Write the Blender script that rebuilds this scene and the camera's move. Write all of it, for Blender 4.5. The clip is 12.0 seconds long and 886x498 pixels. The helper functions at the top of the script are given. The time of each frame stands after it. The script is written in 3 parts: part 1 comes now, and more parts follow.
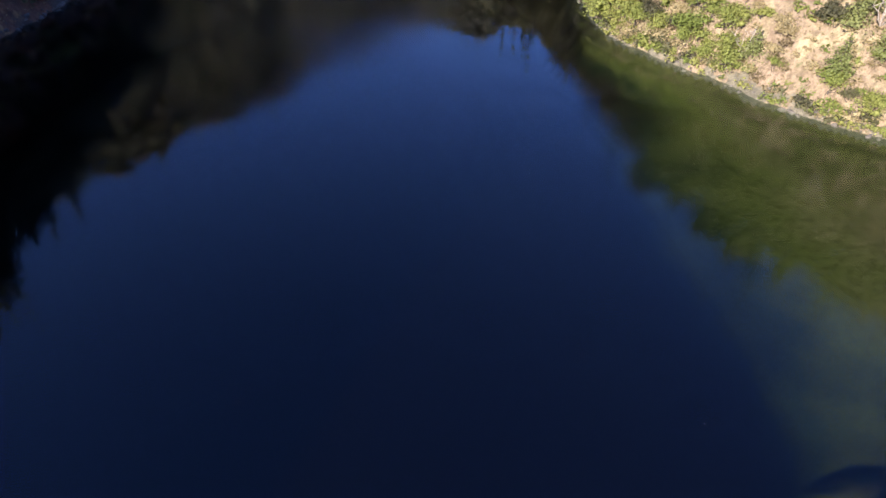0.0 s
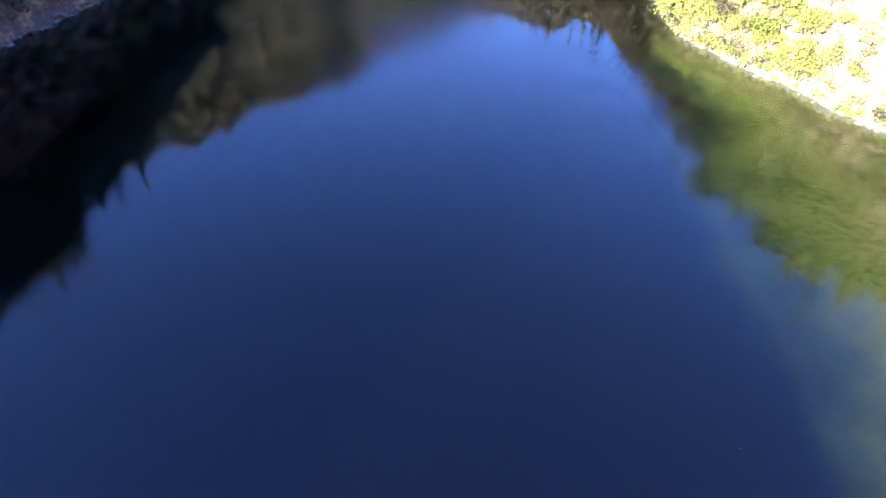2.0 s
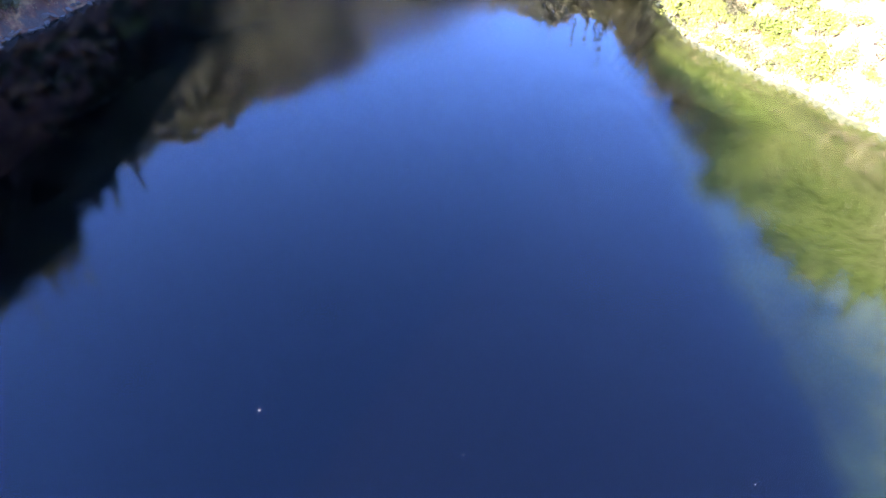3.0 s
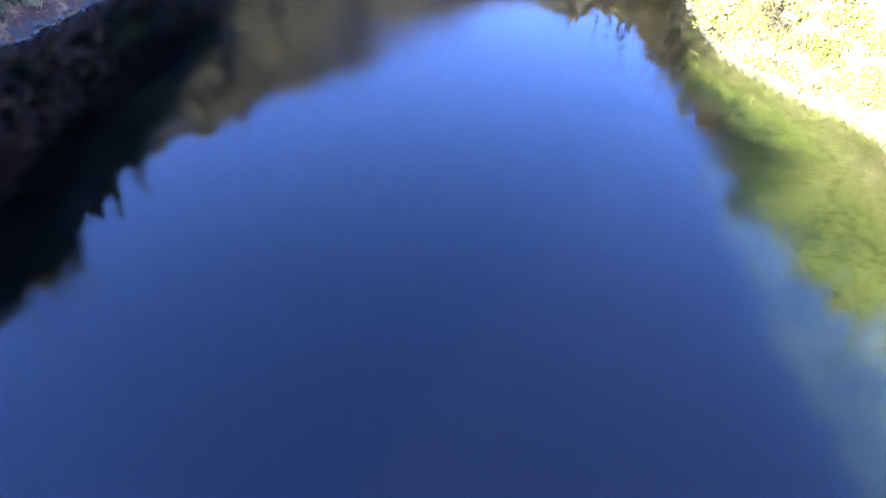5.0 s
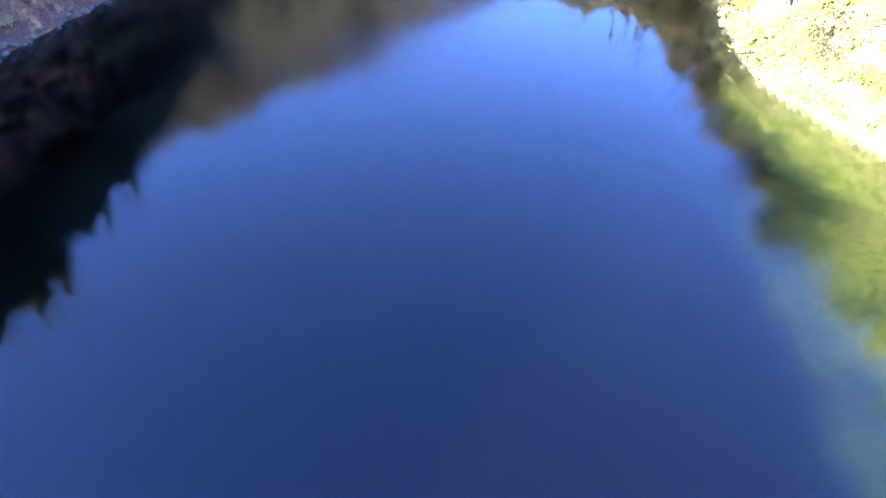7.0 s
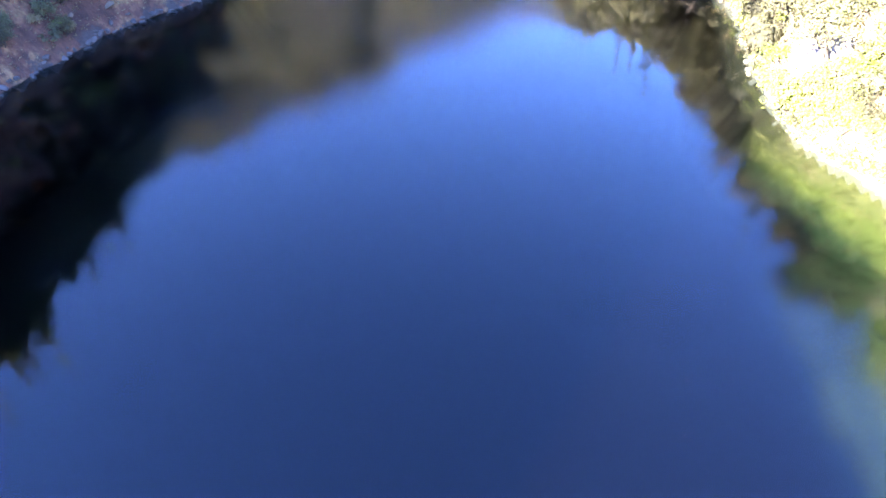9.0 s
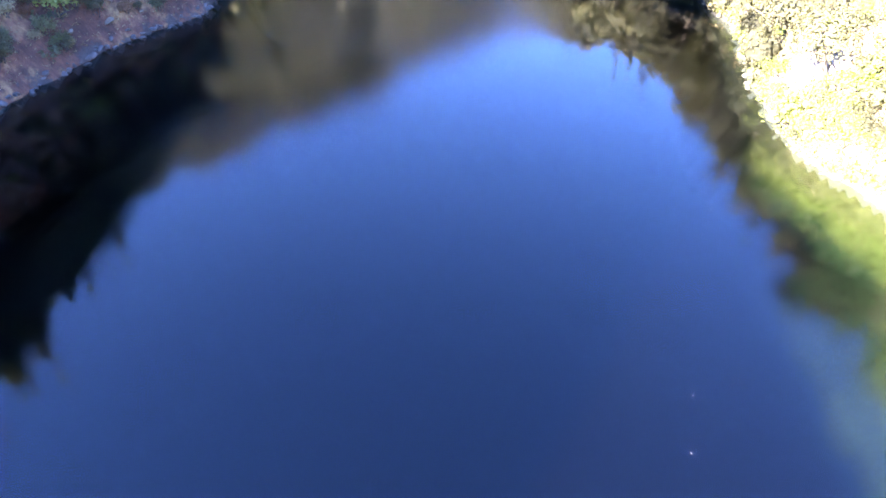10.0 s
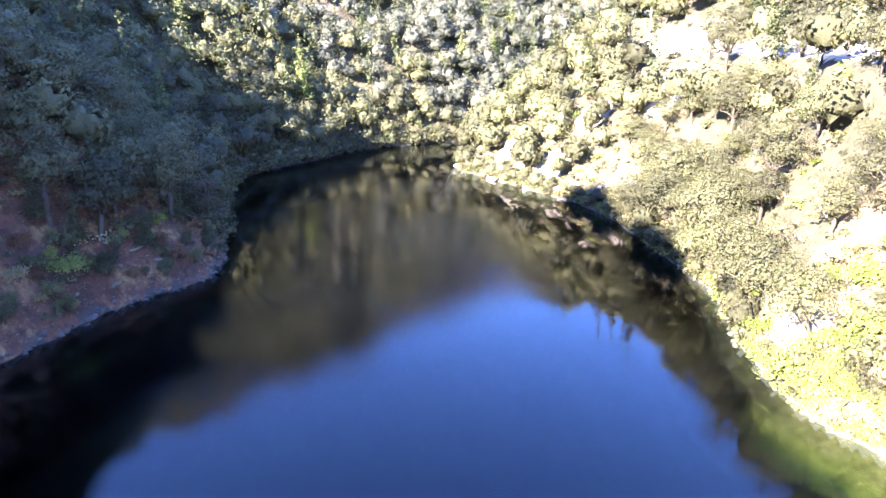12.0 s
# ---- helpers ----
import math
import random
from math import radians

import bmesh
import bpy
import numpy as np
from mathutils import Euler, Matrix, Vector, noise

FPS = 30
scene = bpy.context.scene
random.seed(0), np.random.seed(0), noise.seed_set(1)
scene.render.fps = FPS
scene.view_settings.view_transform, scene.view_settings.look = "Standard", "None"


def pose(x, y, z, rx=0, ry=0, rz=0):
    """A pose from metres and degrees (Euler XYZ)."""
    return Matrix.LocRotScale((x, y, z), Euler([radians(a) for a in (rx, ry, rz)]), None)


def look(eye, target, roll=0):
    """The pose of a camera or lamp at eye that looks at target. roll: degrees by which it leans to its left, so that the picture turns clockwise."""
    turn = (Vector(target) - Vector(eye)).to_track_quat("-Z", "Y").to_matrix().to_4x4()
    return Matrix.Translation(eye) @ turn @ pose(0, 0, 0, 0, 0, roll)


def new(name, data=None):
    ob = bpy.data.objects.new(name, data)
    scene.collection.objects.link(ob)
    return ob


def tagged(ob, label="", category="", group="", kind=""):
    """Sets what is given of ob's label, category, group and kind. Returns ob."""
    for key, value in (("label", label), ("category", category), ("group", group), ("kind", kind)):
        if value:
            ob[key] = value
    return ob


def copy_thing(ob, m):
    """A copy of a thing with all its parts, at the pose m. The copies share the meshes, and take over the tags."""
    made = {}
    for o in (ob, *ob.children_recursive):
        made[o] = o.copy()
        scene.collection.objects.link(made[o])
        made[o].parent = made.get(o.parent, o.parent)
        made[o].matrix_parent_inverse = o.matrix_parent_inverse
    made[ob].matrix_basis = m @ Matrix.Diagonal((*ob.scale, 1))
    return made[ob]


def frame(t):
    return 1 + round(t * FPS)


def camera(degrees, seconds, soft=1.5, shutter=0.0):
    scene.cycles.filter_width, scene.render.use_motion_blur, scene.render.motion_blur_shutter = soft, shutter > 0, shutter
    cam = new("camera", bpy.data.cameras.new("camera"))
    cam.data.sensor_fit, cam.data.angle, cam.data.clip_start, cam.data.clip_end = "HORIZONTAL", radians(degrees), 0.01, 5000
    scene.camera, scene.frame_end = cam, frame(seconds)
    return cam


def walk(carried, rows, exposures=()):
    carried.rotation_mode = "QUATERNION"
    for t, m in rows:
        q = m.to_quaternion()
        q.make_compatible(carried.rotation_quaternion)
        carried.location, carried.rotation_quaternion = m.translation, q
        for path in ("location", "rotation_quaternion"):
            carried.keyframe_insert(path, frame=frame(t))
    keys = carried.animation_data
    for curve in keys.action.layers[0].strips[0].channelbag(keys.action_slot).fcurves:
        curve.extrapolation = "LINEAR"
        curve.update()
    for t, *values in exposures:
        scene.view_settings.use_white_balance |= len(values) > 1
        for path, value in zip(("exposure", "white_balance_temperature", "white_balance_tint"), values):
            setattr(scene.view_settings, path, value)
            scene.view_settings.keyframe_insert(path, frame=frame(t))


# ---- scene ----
cam = camera(69.0, 12.0)
PATH = [
    (0, (-0.21, -26.83, 29.99), (1.837, -11.504, 17.303), 0.19),
    (0.5, (0.21, -27.12, 29.99), (0.920, -11.688, 17.283), 0.47),
    (1, (0.49, -27.22, 29.99), (0.978, -11.846, 17.208), 0.49),
    (1.5, (0.63, -27.02, 29.99), (1.030, -11.710, 17.130), 0.43),
    (2, (0.67, -26.41, 29.99), (1.038, -11.156, 17.060), 0.44),
    (2.5, (0.74, -25.37, 29.99), (1.101, -10.187, 16.975), 0.45),
    (3, (0.88, -23.96, 30.00), (1.198, -8.836, 16.917), 0.34),
    (5, (1.47, -17.11, 29.99), (1.322, -2.199, 16.659), 0.01),
    (5.5, (1.74, -15.28, 30.00), (1.455, -0.443, 16.595), -0.17),
    (6, (2.01, -13.25, 30.00), (1.579, 1.520, 16.517), -0.44),
    (6.5, (2.15, -11.06, 29.98), (1.656, 3.593, 16.382), -0.52),
    (8.5, (1.10, -1.63, 30.12), (0.659, 13.024, 16.517), -0.42),
    (9, (1.15, -0.73, 30.12), (0.690, 14.219, 16.847), -0.45),
    (9.5, (1.00, -0.55, 30.10), (0.558, 14.506, 16.942), -0.51),
    (10, (0.86, -0.43, 30.09), (0.467, 14.782, 17.111), -0.47),
    (10.5, (0.95, -0.28, 30.14), (0.578, 15.757, 18.187), -0.39),
    (11, (0.80, -0.11, 30.14), (0.525, 17.350, 20.389), -0.29),
    (11.5, (0.41, 0.02, 30.06), (0.292, 18.659, 22.793), -0.17),
    (12, (-0.00, 0.00, 30.00), (-0.000, 19.032, 23.854), -0.03),
]
EXPOSURES = [(0, 2.11, 6000, 14), (0.5, 2.72, 6000, 14), (1, 3.13, 6000, 14), (1.5, 3.57, 6000, 14), (2, 3.85, 6000, 14), (3, 4.46, 6000, 14), (5, 4.85, 6000, 14), (6.5, 4.96, 6000, 14), (8.5, 5.10, 6000, 14), (10.5, 5.08, 6000, 14), (11.2, 4.77, 6000, 14), (12, 4.38, 6000, 14)]
walk(cam, [(t, look(eye, target, roll)) for t, eye, target, roll in PATH], EXPOSURES)

# ---- daylight: a clear late-afternoon sky, the sun low behind the western ridge ----
SUN_AZ, SUN_EL = radians(223), radians(28.5)
TO_SUN = Vector((math.sin(SUN_AZ) * math.cos(SUN_EL), math.cos(SUN_AZ) * math.cos(SUN_EL), math.sin(SUN_EL)))
world = bpy.data.worlds.new("sky")
scene.world = world
world.use_nodes = True
sky = world.node_tree.nodes.new("ShaderNodeTexSky")
sky.sky_type = "NISHITA"
sky.sun_disc = False
sky.sun_elevation, sky.sun_rotation = SUN_EL, SUN_AZ
sky.air_density, sky.dust_density, sky.ozone_density = 1.0, 0.1, 4.0
world.node_tree.nodes["Background"].inputs["Strength"].default_value = 0.1
deep = world.node_tree.nodes.new("ShaderNodeHueSaturation")
deep.inputs["Hue"].default_value, deep.inputs["Saturation"].default_value = 0.519, 1.14
world.node_tree.links.new(sky.outputs[0], deep.inputs["Color"])
world.node_tree.links.new(deep.outputs[0], world.node_tree.nodes["Background"].inputs["Color"])
sun = new("sun", bpy.data.lights.new("sun", "SUN"))
sun.data.energy, sun.data.angle, sun.data.color = 5.0, radians(0.53), (1.0, 0.9, 0.74)
sun.matrix_world = TO_SUN.to_track_quat("Z", "Y").to_matrix().to_4x4()


# ---- materials ----
class Nodes:
    """Short hand for building a node material."""

    def __init__(self, name):
        self.mat = bpy.data.materials.new(name)
        self.mat.use_nodes = True
        self.tree = self.mat.node_tree
        self.tree.nodes.clear()
        self.out = self.tree.nodes.new("ShaderNodeOutputMaterial")

    def add(self, kind, **values):
        node = self.tree.nodes.new(kind)
        for key, value in values.items():
            key = key.replace("_", " ")
            socket = node.inputs[int(key[1:])] if key[0] == "i" and key[1:].isdigit() else node.inputs[key]
            if isinstance(value, bpy.types.NodeSocket):
                self.tree.links.new(value, socket)
            else:
                socket.default_value = value
        return node

    def link(self, a, b):
        self.tree.links.new(a, b)

    def place(self):
        return self.add("ShaderNodeNewGeometry").outputs["Position"]

    def noise(self, scale, detail=4.0, rough=0.6, where=None, stretch=None):
        where = where if where is not None else self.place()
        if stretch:
            where = self.add("ShaderNodeMapping", Vector=where, Scale=stretch).outputs[0]
        return self.add("ShaderNodeTexNoise", Vector=where, Scale=scale, Detail=detail, Roughness=rough).outputs["Fac"]

    def ramp(self, fac, stops):
        node = self.add("ShaderNodeValToRGB", Fac=fac)
        el = node.color_ramp.elements
        while len(el) < len(stops):
            el.new(0.5)
        for e, (at, colour) in zip(el, stops):
            e.position, e.color = at, (*colour, 1)
        return node.outputs[0]

    def curve(self, fac, lo, hi, a=0.0, b=1.0):
        node = self.add("ShaderNodeMapRange", Value=fac)
        node.interpolation_type = "SMOOTHSTEP"
        for k, v in zip(("From Min", "From Max", "To Min", "To Max"), (lo, hi, a, b)):
            node.inputs[k].default_value = v
        return node.outputs[0]

    def mix(self, fac, a, b, how="MIX"):
        node = self.tree.nodes.new("ShaderNodeMix")
        node.data_type, node.blend_type = "RGBA", how
        for socket, value in ((node.inputs[0], fac), (node.inputs[6], a), (node.inputs[7], b)):
            if isinstance(value, bpy.types.NodeSocket):
                self.tree.links.new(value, socket)
            else:
                socket.default_value = (*value, 1) if isinstance(value, tuple) else value
        return node.outputs[2]

    def bump(self, height, strength, distance):
        return self.add("ShaderNodeBump", Height=height, Strength=strength, Distance=distance).outputs[0]

    def surface(self, shader):
        self.link(shader, self.out.inputs["Surface"])
        return self.mat


def leaf_material(name, low, mid, high, gloss=0.5, spread=0.09, shine_through=0.4):
    """Foliage whose tint drifts from crown to crown and from leaf to leaf."""
    n = Nodes(name)
    island = n.add("ShaderNodeNewGeometry").outputs["Random Per Island"]
    each = n.add("ShaderNodeObjectInfo").outputs["Random"]
    tone = n.add("ShaderNodeAttribute")
    tone.attribute_name = "tone"
    total = n.curve(n.noise(spread, 2.0), 0.3, 0.7, 0.0, 0.2)
    for value, weight in ((island, 0.1), (each, 0.3), (tone.outputs["Fac"], 0.6)):
        part_of = n.add("ShaderNodeMath", i0=value, i1=weight, i2=total)
        part_of.operation = "MULTIPLY_ADD"
        total = part_of.outputs[0]
    colour = n.ramp(total, [(0.1, low), (0.5, mid), (0.95, high)])
    sprays = n.noise(2.6, 3.0, 0.7)
    colour = n.mix(n.curve(sprays, 0.32, 0.62, 0.3, 0.0), colour, n.mix(1.0, colour, (0.55, 0.6, 0.5), "MULTIPLY"))
    leaves = n.noise(4.5, 4.0, 0.75)
    colour = n.mix(n.curve(leaves, 0.36, 0.56, 0.4, 0.0), colour, n.mix(1.0, colour, (0.4, 0.44, 0.38), "MULTIPLY"))
    body = n.add("ShaderNodeBsdfPrincipled", Base_Color=colour, Roughness=gloss, Normal=n.bump(leaves, 0.7, 0.3))
    body.inputs["Specular IOR Level"].default_value = 0.25
    back = n.add("ShaderNodeBsdfTranslucent", Color=n.mix(1.0, colour, (0.95, 1.0, 0.62), "MULTIPLY"))
    return n.surface(n.add("ShaderNodeMixShader", i0=shine_through, i1=body.outputs[0], i2=back.outputs[0]).outputs[0])


def bark_material(name, dark, pale):
    n = Nodes(name)
    grain = n.noise(6.0, 5.0, 0.7, stretch=(3, 3, 0.5))
    colour = n.ramp(grain, [(0.3, dark), (0.75, pale)])
    return n.surface(n.add("ShaderNodeBsdfPrincipled", Base_Color=colour, Roughness=0.9, Normal=n.bump(grain, 0.6, 0.05)).outputs[0])


def rock_material(name, dark, mid, pale):
    n = Nodes(name)
    big, fine = n.noise(0.7, 5.0, 0.65), n.noise(9.0, 6.0, 0.7)
    each = n.add("ShaderNodeObjectInfo").outputs["Random"]
    colour = n.ramp(big, [(0.3, dark), (0.5, mid), (0.72, pale)])
    colour = n.mix(n.curve(fine, 0.35, 0.7, 0.0, 0.45), colour, pale)
    colour = n.mix(n.curve(each, 0.0, 1.0, 0.0, 0.35), colour, dark)
    return n.surface(n.add("ShaderNodeBsdfPrincipled", Base_Color=colour, Roughness=0.85, Normal=n.bump(fine, 0.7, 0.08)).outputs[0])


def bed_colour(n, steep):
    """Lake bed: pale gravel at the edge, weed further down; light lost with depth is painted black."""
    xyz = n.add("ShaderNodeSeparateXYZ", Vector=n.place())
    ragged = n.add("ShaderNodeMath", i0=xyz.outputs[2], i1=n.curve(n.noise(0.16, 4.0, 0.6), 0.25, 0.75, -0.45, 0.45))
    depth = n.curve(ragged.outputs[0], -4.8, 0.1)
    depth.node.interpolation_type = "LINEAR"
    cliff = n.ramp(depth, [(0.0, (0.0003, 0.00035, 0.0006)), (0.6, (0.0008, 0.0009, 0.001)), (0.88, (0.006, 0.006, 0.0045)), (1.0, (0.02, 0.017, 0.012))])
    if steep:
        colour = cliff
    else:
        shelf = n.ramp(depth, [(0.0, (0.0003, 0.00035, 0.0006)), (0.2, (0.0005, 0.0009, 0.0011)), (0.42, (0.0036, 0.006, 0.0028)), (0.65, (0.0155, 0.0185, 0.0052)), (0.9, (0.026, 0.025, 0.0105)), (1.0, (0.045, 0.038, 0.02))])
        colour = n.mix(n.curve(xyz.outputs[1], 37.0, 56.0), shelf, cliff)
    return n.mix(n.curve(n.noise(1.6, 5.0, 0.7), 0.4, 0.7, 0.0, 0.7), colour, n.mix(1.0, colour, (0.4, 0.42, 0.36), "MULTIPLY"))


def earth_material(name, litter, soil, straw, bare, scrub, stone=None, reach=0.0, steep=True):
    """Hillside soil with dry grass, fallen leaves, bare scars and low green growth."""
    n = Nodes(name)
    big, mid, fine = n.noise(0.07, 4.0, 0.6), n.noise(0.45, 5.0, 0.65), n.noise(4.0, 6.0, 0.75)
    colour = n.mix(n.curve(mid, 0.35, 0.62), litter, soil)
    colour = n.mix(n.curve(n.noise(0.25, 5.0, 0.7), 0.5, 0.66), colour, straw)
    colour = n.mix(n.curve(big, 0.56, 0.66), colour, bare)
    colour = n.mix(n.curve(n.noise(0.8, 4.0, 0.7, stretch=(1, 1.3, 1)), 0.58, 0.7, 0.0, 0.7), colour, scrub)
    colour = n.mix(n.curve(fine, 0.3, 0.7, 0.0, 0.5), colour, n.mix(0.5, colour, (0.05, 0.035, 0.025)))
    clods = n.noise(1.7, 5.0, 0.75, stretch=(1, 1, 0.5))
    colour = n.mix(n.curve(clods, 0.42, 0.62, 0.0, 0.65), colour, n.mix(1.0, colour, (0.4, 0.36, 0.33), "MULTIPLY"))
    if stone:
        edge = n.add("ShaderNodeAttribute")
        edge.attribute_name = "from_shore"
        worn = n.add("ShaderNodeMath", i0=edge.outputs["Fac"], i1=n.curve(mid, 0.2, 0.8, -0.8, 0.8))
        rocky = n.ramp(n.noise(1.3, 6.0, 0.7), [(0.3, tuple(0.45 * c for c in stone)), (0.55, stone), (0.75, tuple(1.6 * c for c in stone))])
        colour = n.mix(n.curve(worn.outputs[0], reach, reach + 0.4, 1.0, 0.0), colour, rocky)
        z = n.add("ShaderNodeSeparateXYZ", Vector=n.place()).outputs[2]
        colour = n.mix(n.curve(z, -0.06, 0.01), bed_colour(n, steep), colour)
    return n.surface(n.add("ShaderNodeBsdfPrincipled", Base_Color=colour, Roughness=0.95, Normal=n.bump(n.mix(0.5, clods, fine), 1.0, 0.4)).outputs[0])


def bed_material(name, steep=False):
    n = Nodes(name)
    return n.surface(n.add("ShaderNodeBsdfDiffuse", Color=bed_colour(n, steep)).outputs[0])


def water_material():
    """Still lake water: a clear surface that mirrors the sky, faintly ruffled in the open."""
    n = Nodes("lake_water")
    open_water = n.add("ShaderNodeAttribute")
    open_water.attribute_name = "ruffled"
    patches = n.curve(n.noise(0.035, 3.0, 0.6), 0.35, 0.65, 0.45, 1.0)
    amount = n.add("ShaderNodeMath", i0=open_water.outputs["Fac"], i1=patches)
    amount.operation = "MULTIPLY"
    soft = n.curve(amount.outputs[0], 0.0, 1.0, 0.022, 0.14)
    mirror = n.add("ShaderNodeBsdfGlossy", Color=(0.94, 0.935, 1.0, 1), Roughness=soft)
    clear = n.add("ShaderNodeBsdfTransparent", Color=(0.82, 0.93, 0.86, 1))
    fresnel = n.add("ShaderNodeFresnel", IOR=1.37)
    return n.surface(n.add("ShaderNodeMixShader", i0=fresnel.outputs[0], i1=clear.outputs[0], i2=mirror.outputs[0]).outputs[0])


def plain_material(name, low, high, scale, rough):
    n = Nodes(name)
    grain = n.noise(scale, 5.0, 0.65)
    return n.surface(n.add("ShaderNodeBsdfPrincipled", Base_Color=n.ramp(grain, [(0.3, low), (0.7, high)]), Roughness=rough, Normal=n.bump(grain, 0.4, 0.03)).outputs[0])


WATER = water_material()
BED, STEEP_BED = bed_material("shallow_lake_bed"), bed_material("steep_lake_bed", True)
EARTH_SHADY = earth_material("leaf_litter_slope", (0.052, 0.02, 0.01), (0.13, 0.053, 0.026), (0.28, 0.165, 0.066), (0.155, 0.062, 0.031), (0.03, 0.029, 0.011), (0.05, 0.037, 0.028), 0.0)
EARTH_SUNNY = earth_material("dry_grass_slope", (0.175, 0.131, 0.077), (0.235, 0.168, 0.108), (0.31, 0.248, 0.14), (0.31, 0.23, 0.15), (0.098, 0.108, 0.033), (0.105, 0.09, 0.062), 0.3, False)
EARTH_FAR = earth_material("far_hill_floor", (0.05, 0.046, 0.026), (0.062, 0.052, 0.03), (0.08, 0.068, 0.038), (0.085, 0.065, 0.045), (0.055, 0.06, 0.028))
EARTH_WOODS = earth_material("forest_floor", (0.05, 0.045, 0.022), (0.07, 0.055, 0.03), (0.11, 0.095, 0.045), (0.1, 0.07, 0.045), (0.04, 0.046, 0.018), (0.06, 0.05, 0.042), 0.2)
ROCK_GREY = rock_material("grey_rock", (0.022, 0.017, 0.013), (0.055, 0.044, 0.036), (0.12, 0.098, 0.082))
ROCK_PALE = rock_material("pale_rock", (0.1, 0.082, 0.072), (0.18, 0.15, 0.13), (0.29, 0.245, 0.21))
ROCK_SHORE = rock_material("weathered_shore_rock", (0.034, 0.028, 0.023), (0.068, 0.057, 0.047), (0.115, 0.098, 0.08))
ROCK_TAWNY = rock_material("tawny_rock", (0.05, 0.033, 0.02), (0.105, 0.072, 0.042), (0.18, 0.13, 0.078))
HAZE_TINT_LEAF = leaf_material("haze_tinted_leaves", (0.03, 0.034, 0.026), (0.07, 0.071, 0.054), (0.136, 0.13, 0.1))
UPPER_LEAF = leaf_material("lightened_ridge_leaves", (0.05, 0.052, 0.037), (0.102, 0.1, 0.068), (0.175, 0.163, 0.112))
OAK_LEAF = leaf_material("oak_leaves", (0.029, 0.027, 0.018), (0.072, 0.067, 0.037), (0.16, 0.15, 0.074))
FIR_LEAF = leaf_material("fir_needles", (0.028, 0.037, 0.02), (0.06, 0.07, 0.034), (0.11, 0.112, 0.055))
BUSH_LEAF = leaf_material("bush_leaves", (0.085, 0.115, 0.024), (0.165, 0.192, 0.044), (0.255, 0.25, 0.072))
PALE_FIR_LEAF = leaf_material("pale_fir_needles", (0.1, 0.13, 0.035), (0.17, 0.19, 0.06), (0.25, 0.25, 0.1))
DRY_LEAF = leaf_material("dry_brush", (0.17, 0.125, 0.07), (0.29, 0.225, 0.12), (0.42, 0.34, 0.19))
DRY_RED = leaf_material("rusty_brush", (0.09, 0.045, 0.028), (0.17, 0.088, 0.052), (0.27, 0.16, 0.09))
BARK = bark_material("oak_bark", (0.025, 0.018, 0.013), (0.075, 0.058, 0.044))
PALE_BARK = bark_material("bleached_wood", (0.15, 0.12, 0.095), (0.32, 0.27, 0.23))
ROAD = plain_material("gravel_road", (0.36, 0.31, 0.26), (0.5, 0.45, 0.39), 1.5, 0.95)
POLE_WOOD = bark_material("pole_wood", (0.2, 0.17, 0.14), (0.36, 0.32, 0.27))

# ---- plan: the lake's two shores, from the dam end to the far bend ----
WEST = [(-70, -160), (-60, -40), (-54, 10), (-49, 40), (-46, 50), (-42.6, 58), (-40, 66.5), (-37, 72), (-33.5, 77), (-31, 82.5), (-33.5, 93),
        (-38, 106), (-43, 126), (-46, 147), (-40, 160), (-33, 171), (-24, 186), (-8, 197), (5, 203), (27, 215), (60, 230), (130, 238)]
EAST = [(130, 206), (85, 203), (45, 205), (20, 194), (7.5, 176), (3.8, 157), (8.5, 150), (14.5, 140), (20.5, 130.5), (25, 123), (28.5, 114), (30.7, 103),
        (31.5, 93), (32.8, 83), (33.3, 73.5), (31.5, 64), (30.6, 56), (30.4, 49.5), (31.6, 45), (34, 40), (38, 34), (41.5, 27), (44.5, 23), (48, 19),
        (51, 8), (46, -5), (33, -12.5), (24.2, -13.2), (22.8, -16), (24, -30), (28, -60), (34, -160)]


def smooth_line(points, n):
    """n points along a Catmull-Rom curve through the points."""
    p = np.array([points[0], *points, points[-1]], float)
    s = np.linspace(0, len(points) - 1 - 1e-6, n)
    i, t = s.astype(int), (s % 1)[:, None]
    a, b, c, d = p[i], p[i + 1], p[i + 2], p[i + 3]
    return 0.5 * (2 * b + (c - a) * t + (2 * a - 5 * b + 4 * c - d) * t**2 + (3 * b - a - 3 * c + d) * t**3)


def wavy(x, y, scale, seed=0.0):
    """Cheap smooth pseudo-noise, about -1 to 1."""
    u, v = np.asarray(x) / scale + seed, np.asarray(y) / scale - seed * 1.7
    return (np.sin(1.9 * u + 1.1 * np.sin(1.3 * v + 0.4)) + np.sin(2.3 * v + 1.3 * np.sin(1.7 * u + 2.1)) + 0.6 * np.sin(3.7 * u - 2.9 * v + 1.0)) / 2.6


west_line, east_line = smooth_line(WEST, 180), smooth_line(EAST, 230)
for line in (west_line, east_line):
    jag = wavy(line[:, 0], line[:, 1], 1.4) * 0.35 + wavy(line[:, 0], line[:, 1], 4.0, 3.0) * 0.5
    line += np.stack([jag, wavy(line[:, 1], line[:, 0], 2.1, 1.0) * 0.35], 1)
OUTLINE = np.concatenate([west_line, east_line])


def line_distance(px, py, line, closed=False):
    a = line
    b = np.roll(line, -1, 0) if closed else line[1:]
    a = a if closed else a[:-1]
    best = np.full(px.shape, 1e9)
    for (ax, ay), (bx, by) in zip(a, b):
        dx, dy = bx - ax, by - ay
        t = np.clip(((px - ax) * dx + (py - ay) * dy) / (dx * dx + dy * dy + 1e-12), 0, 1)
        best = np.minimum(best, (px - ax - t * dx) ** 2 + (py - ay - t * dy) ** 2)
    return np.sqrt(best)


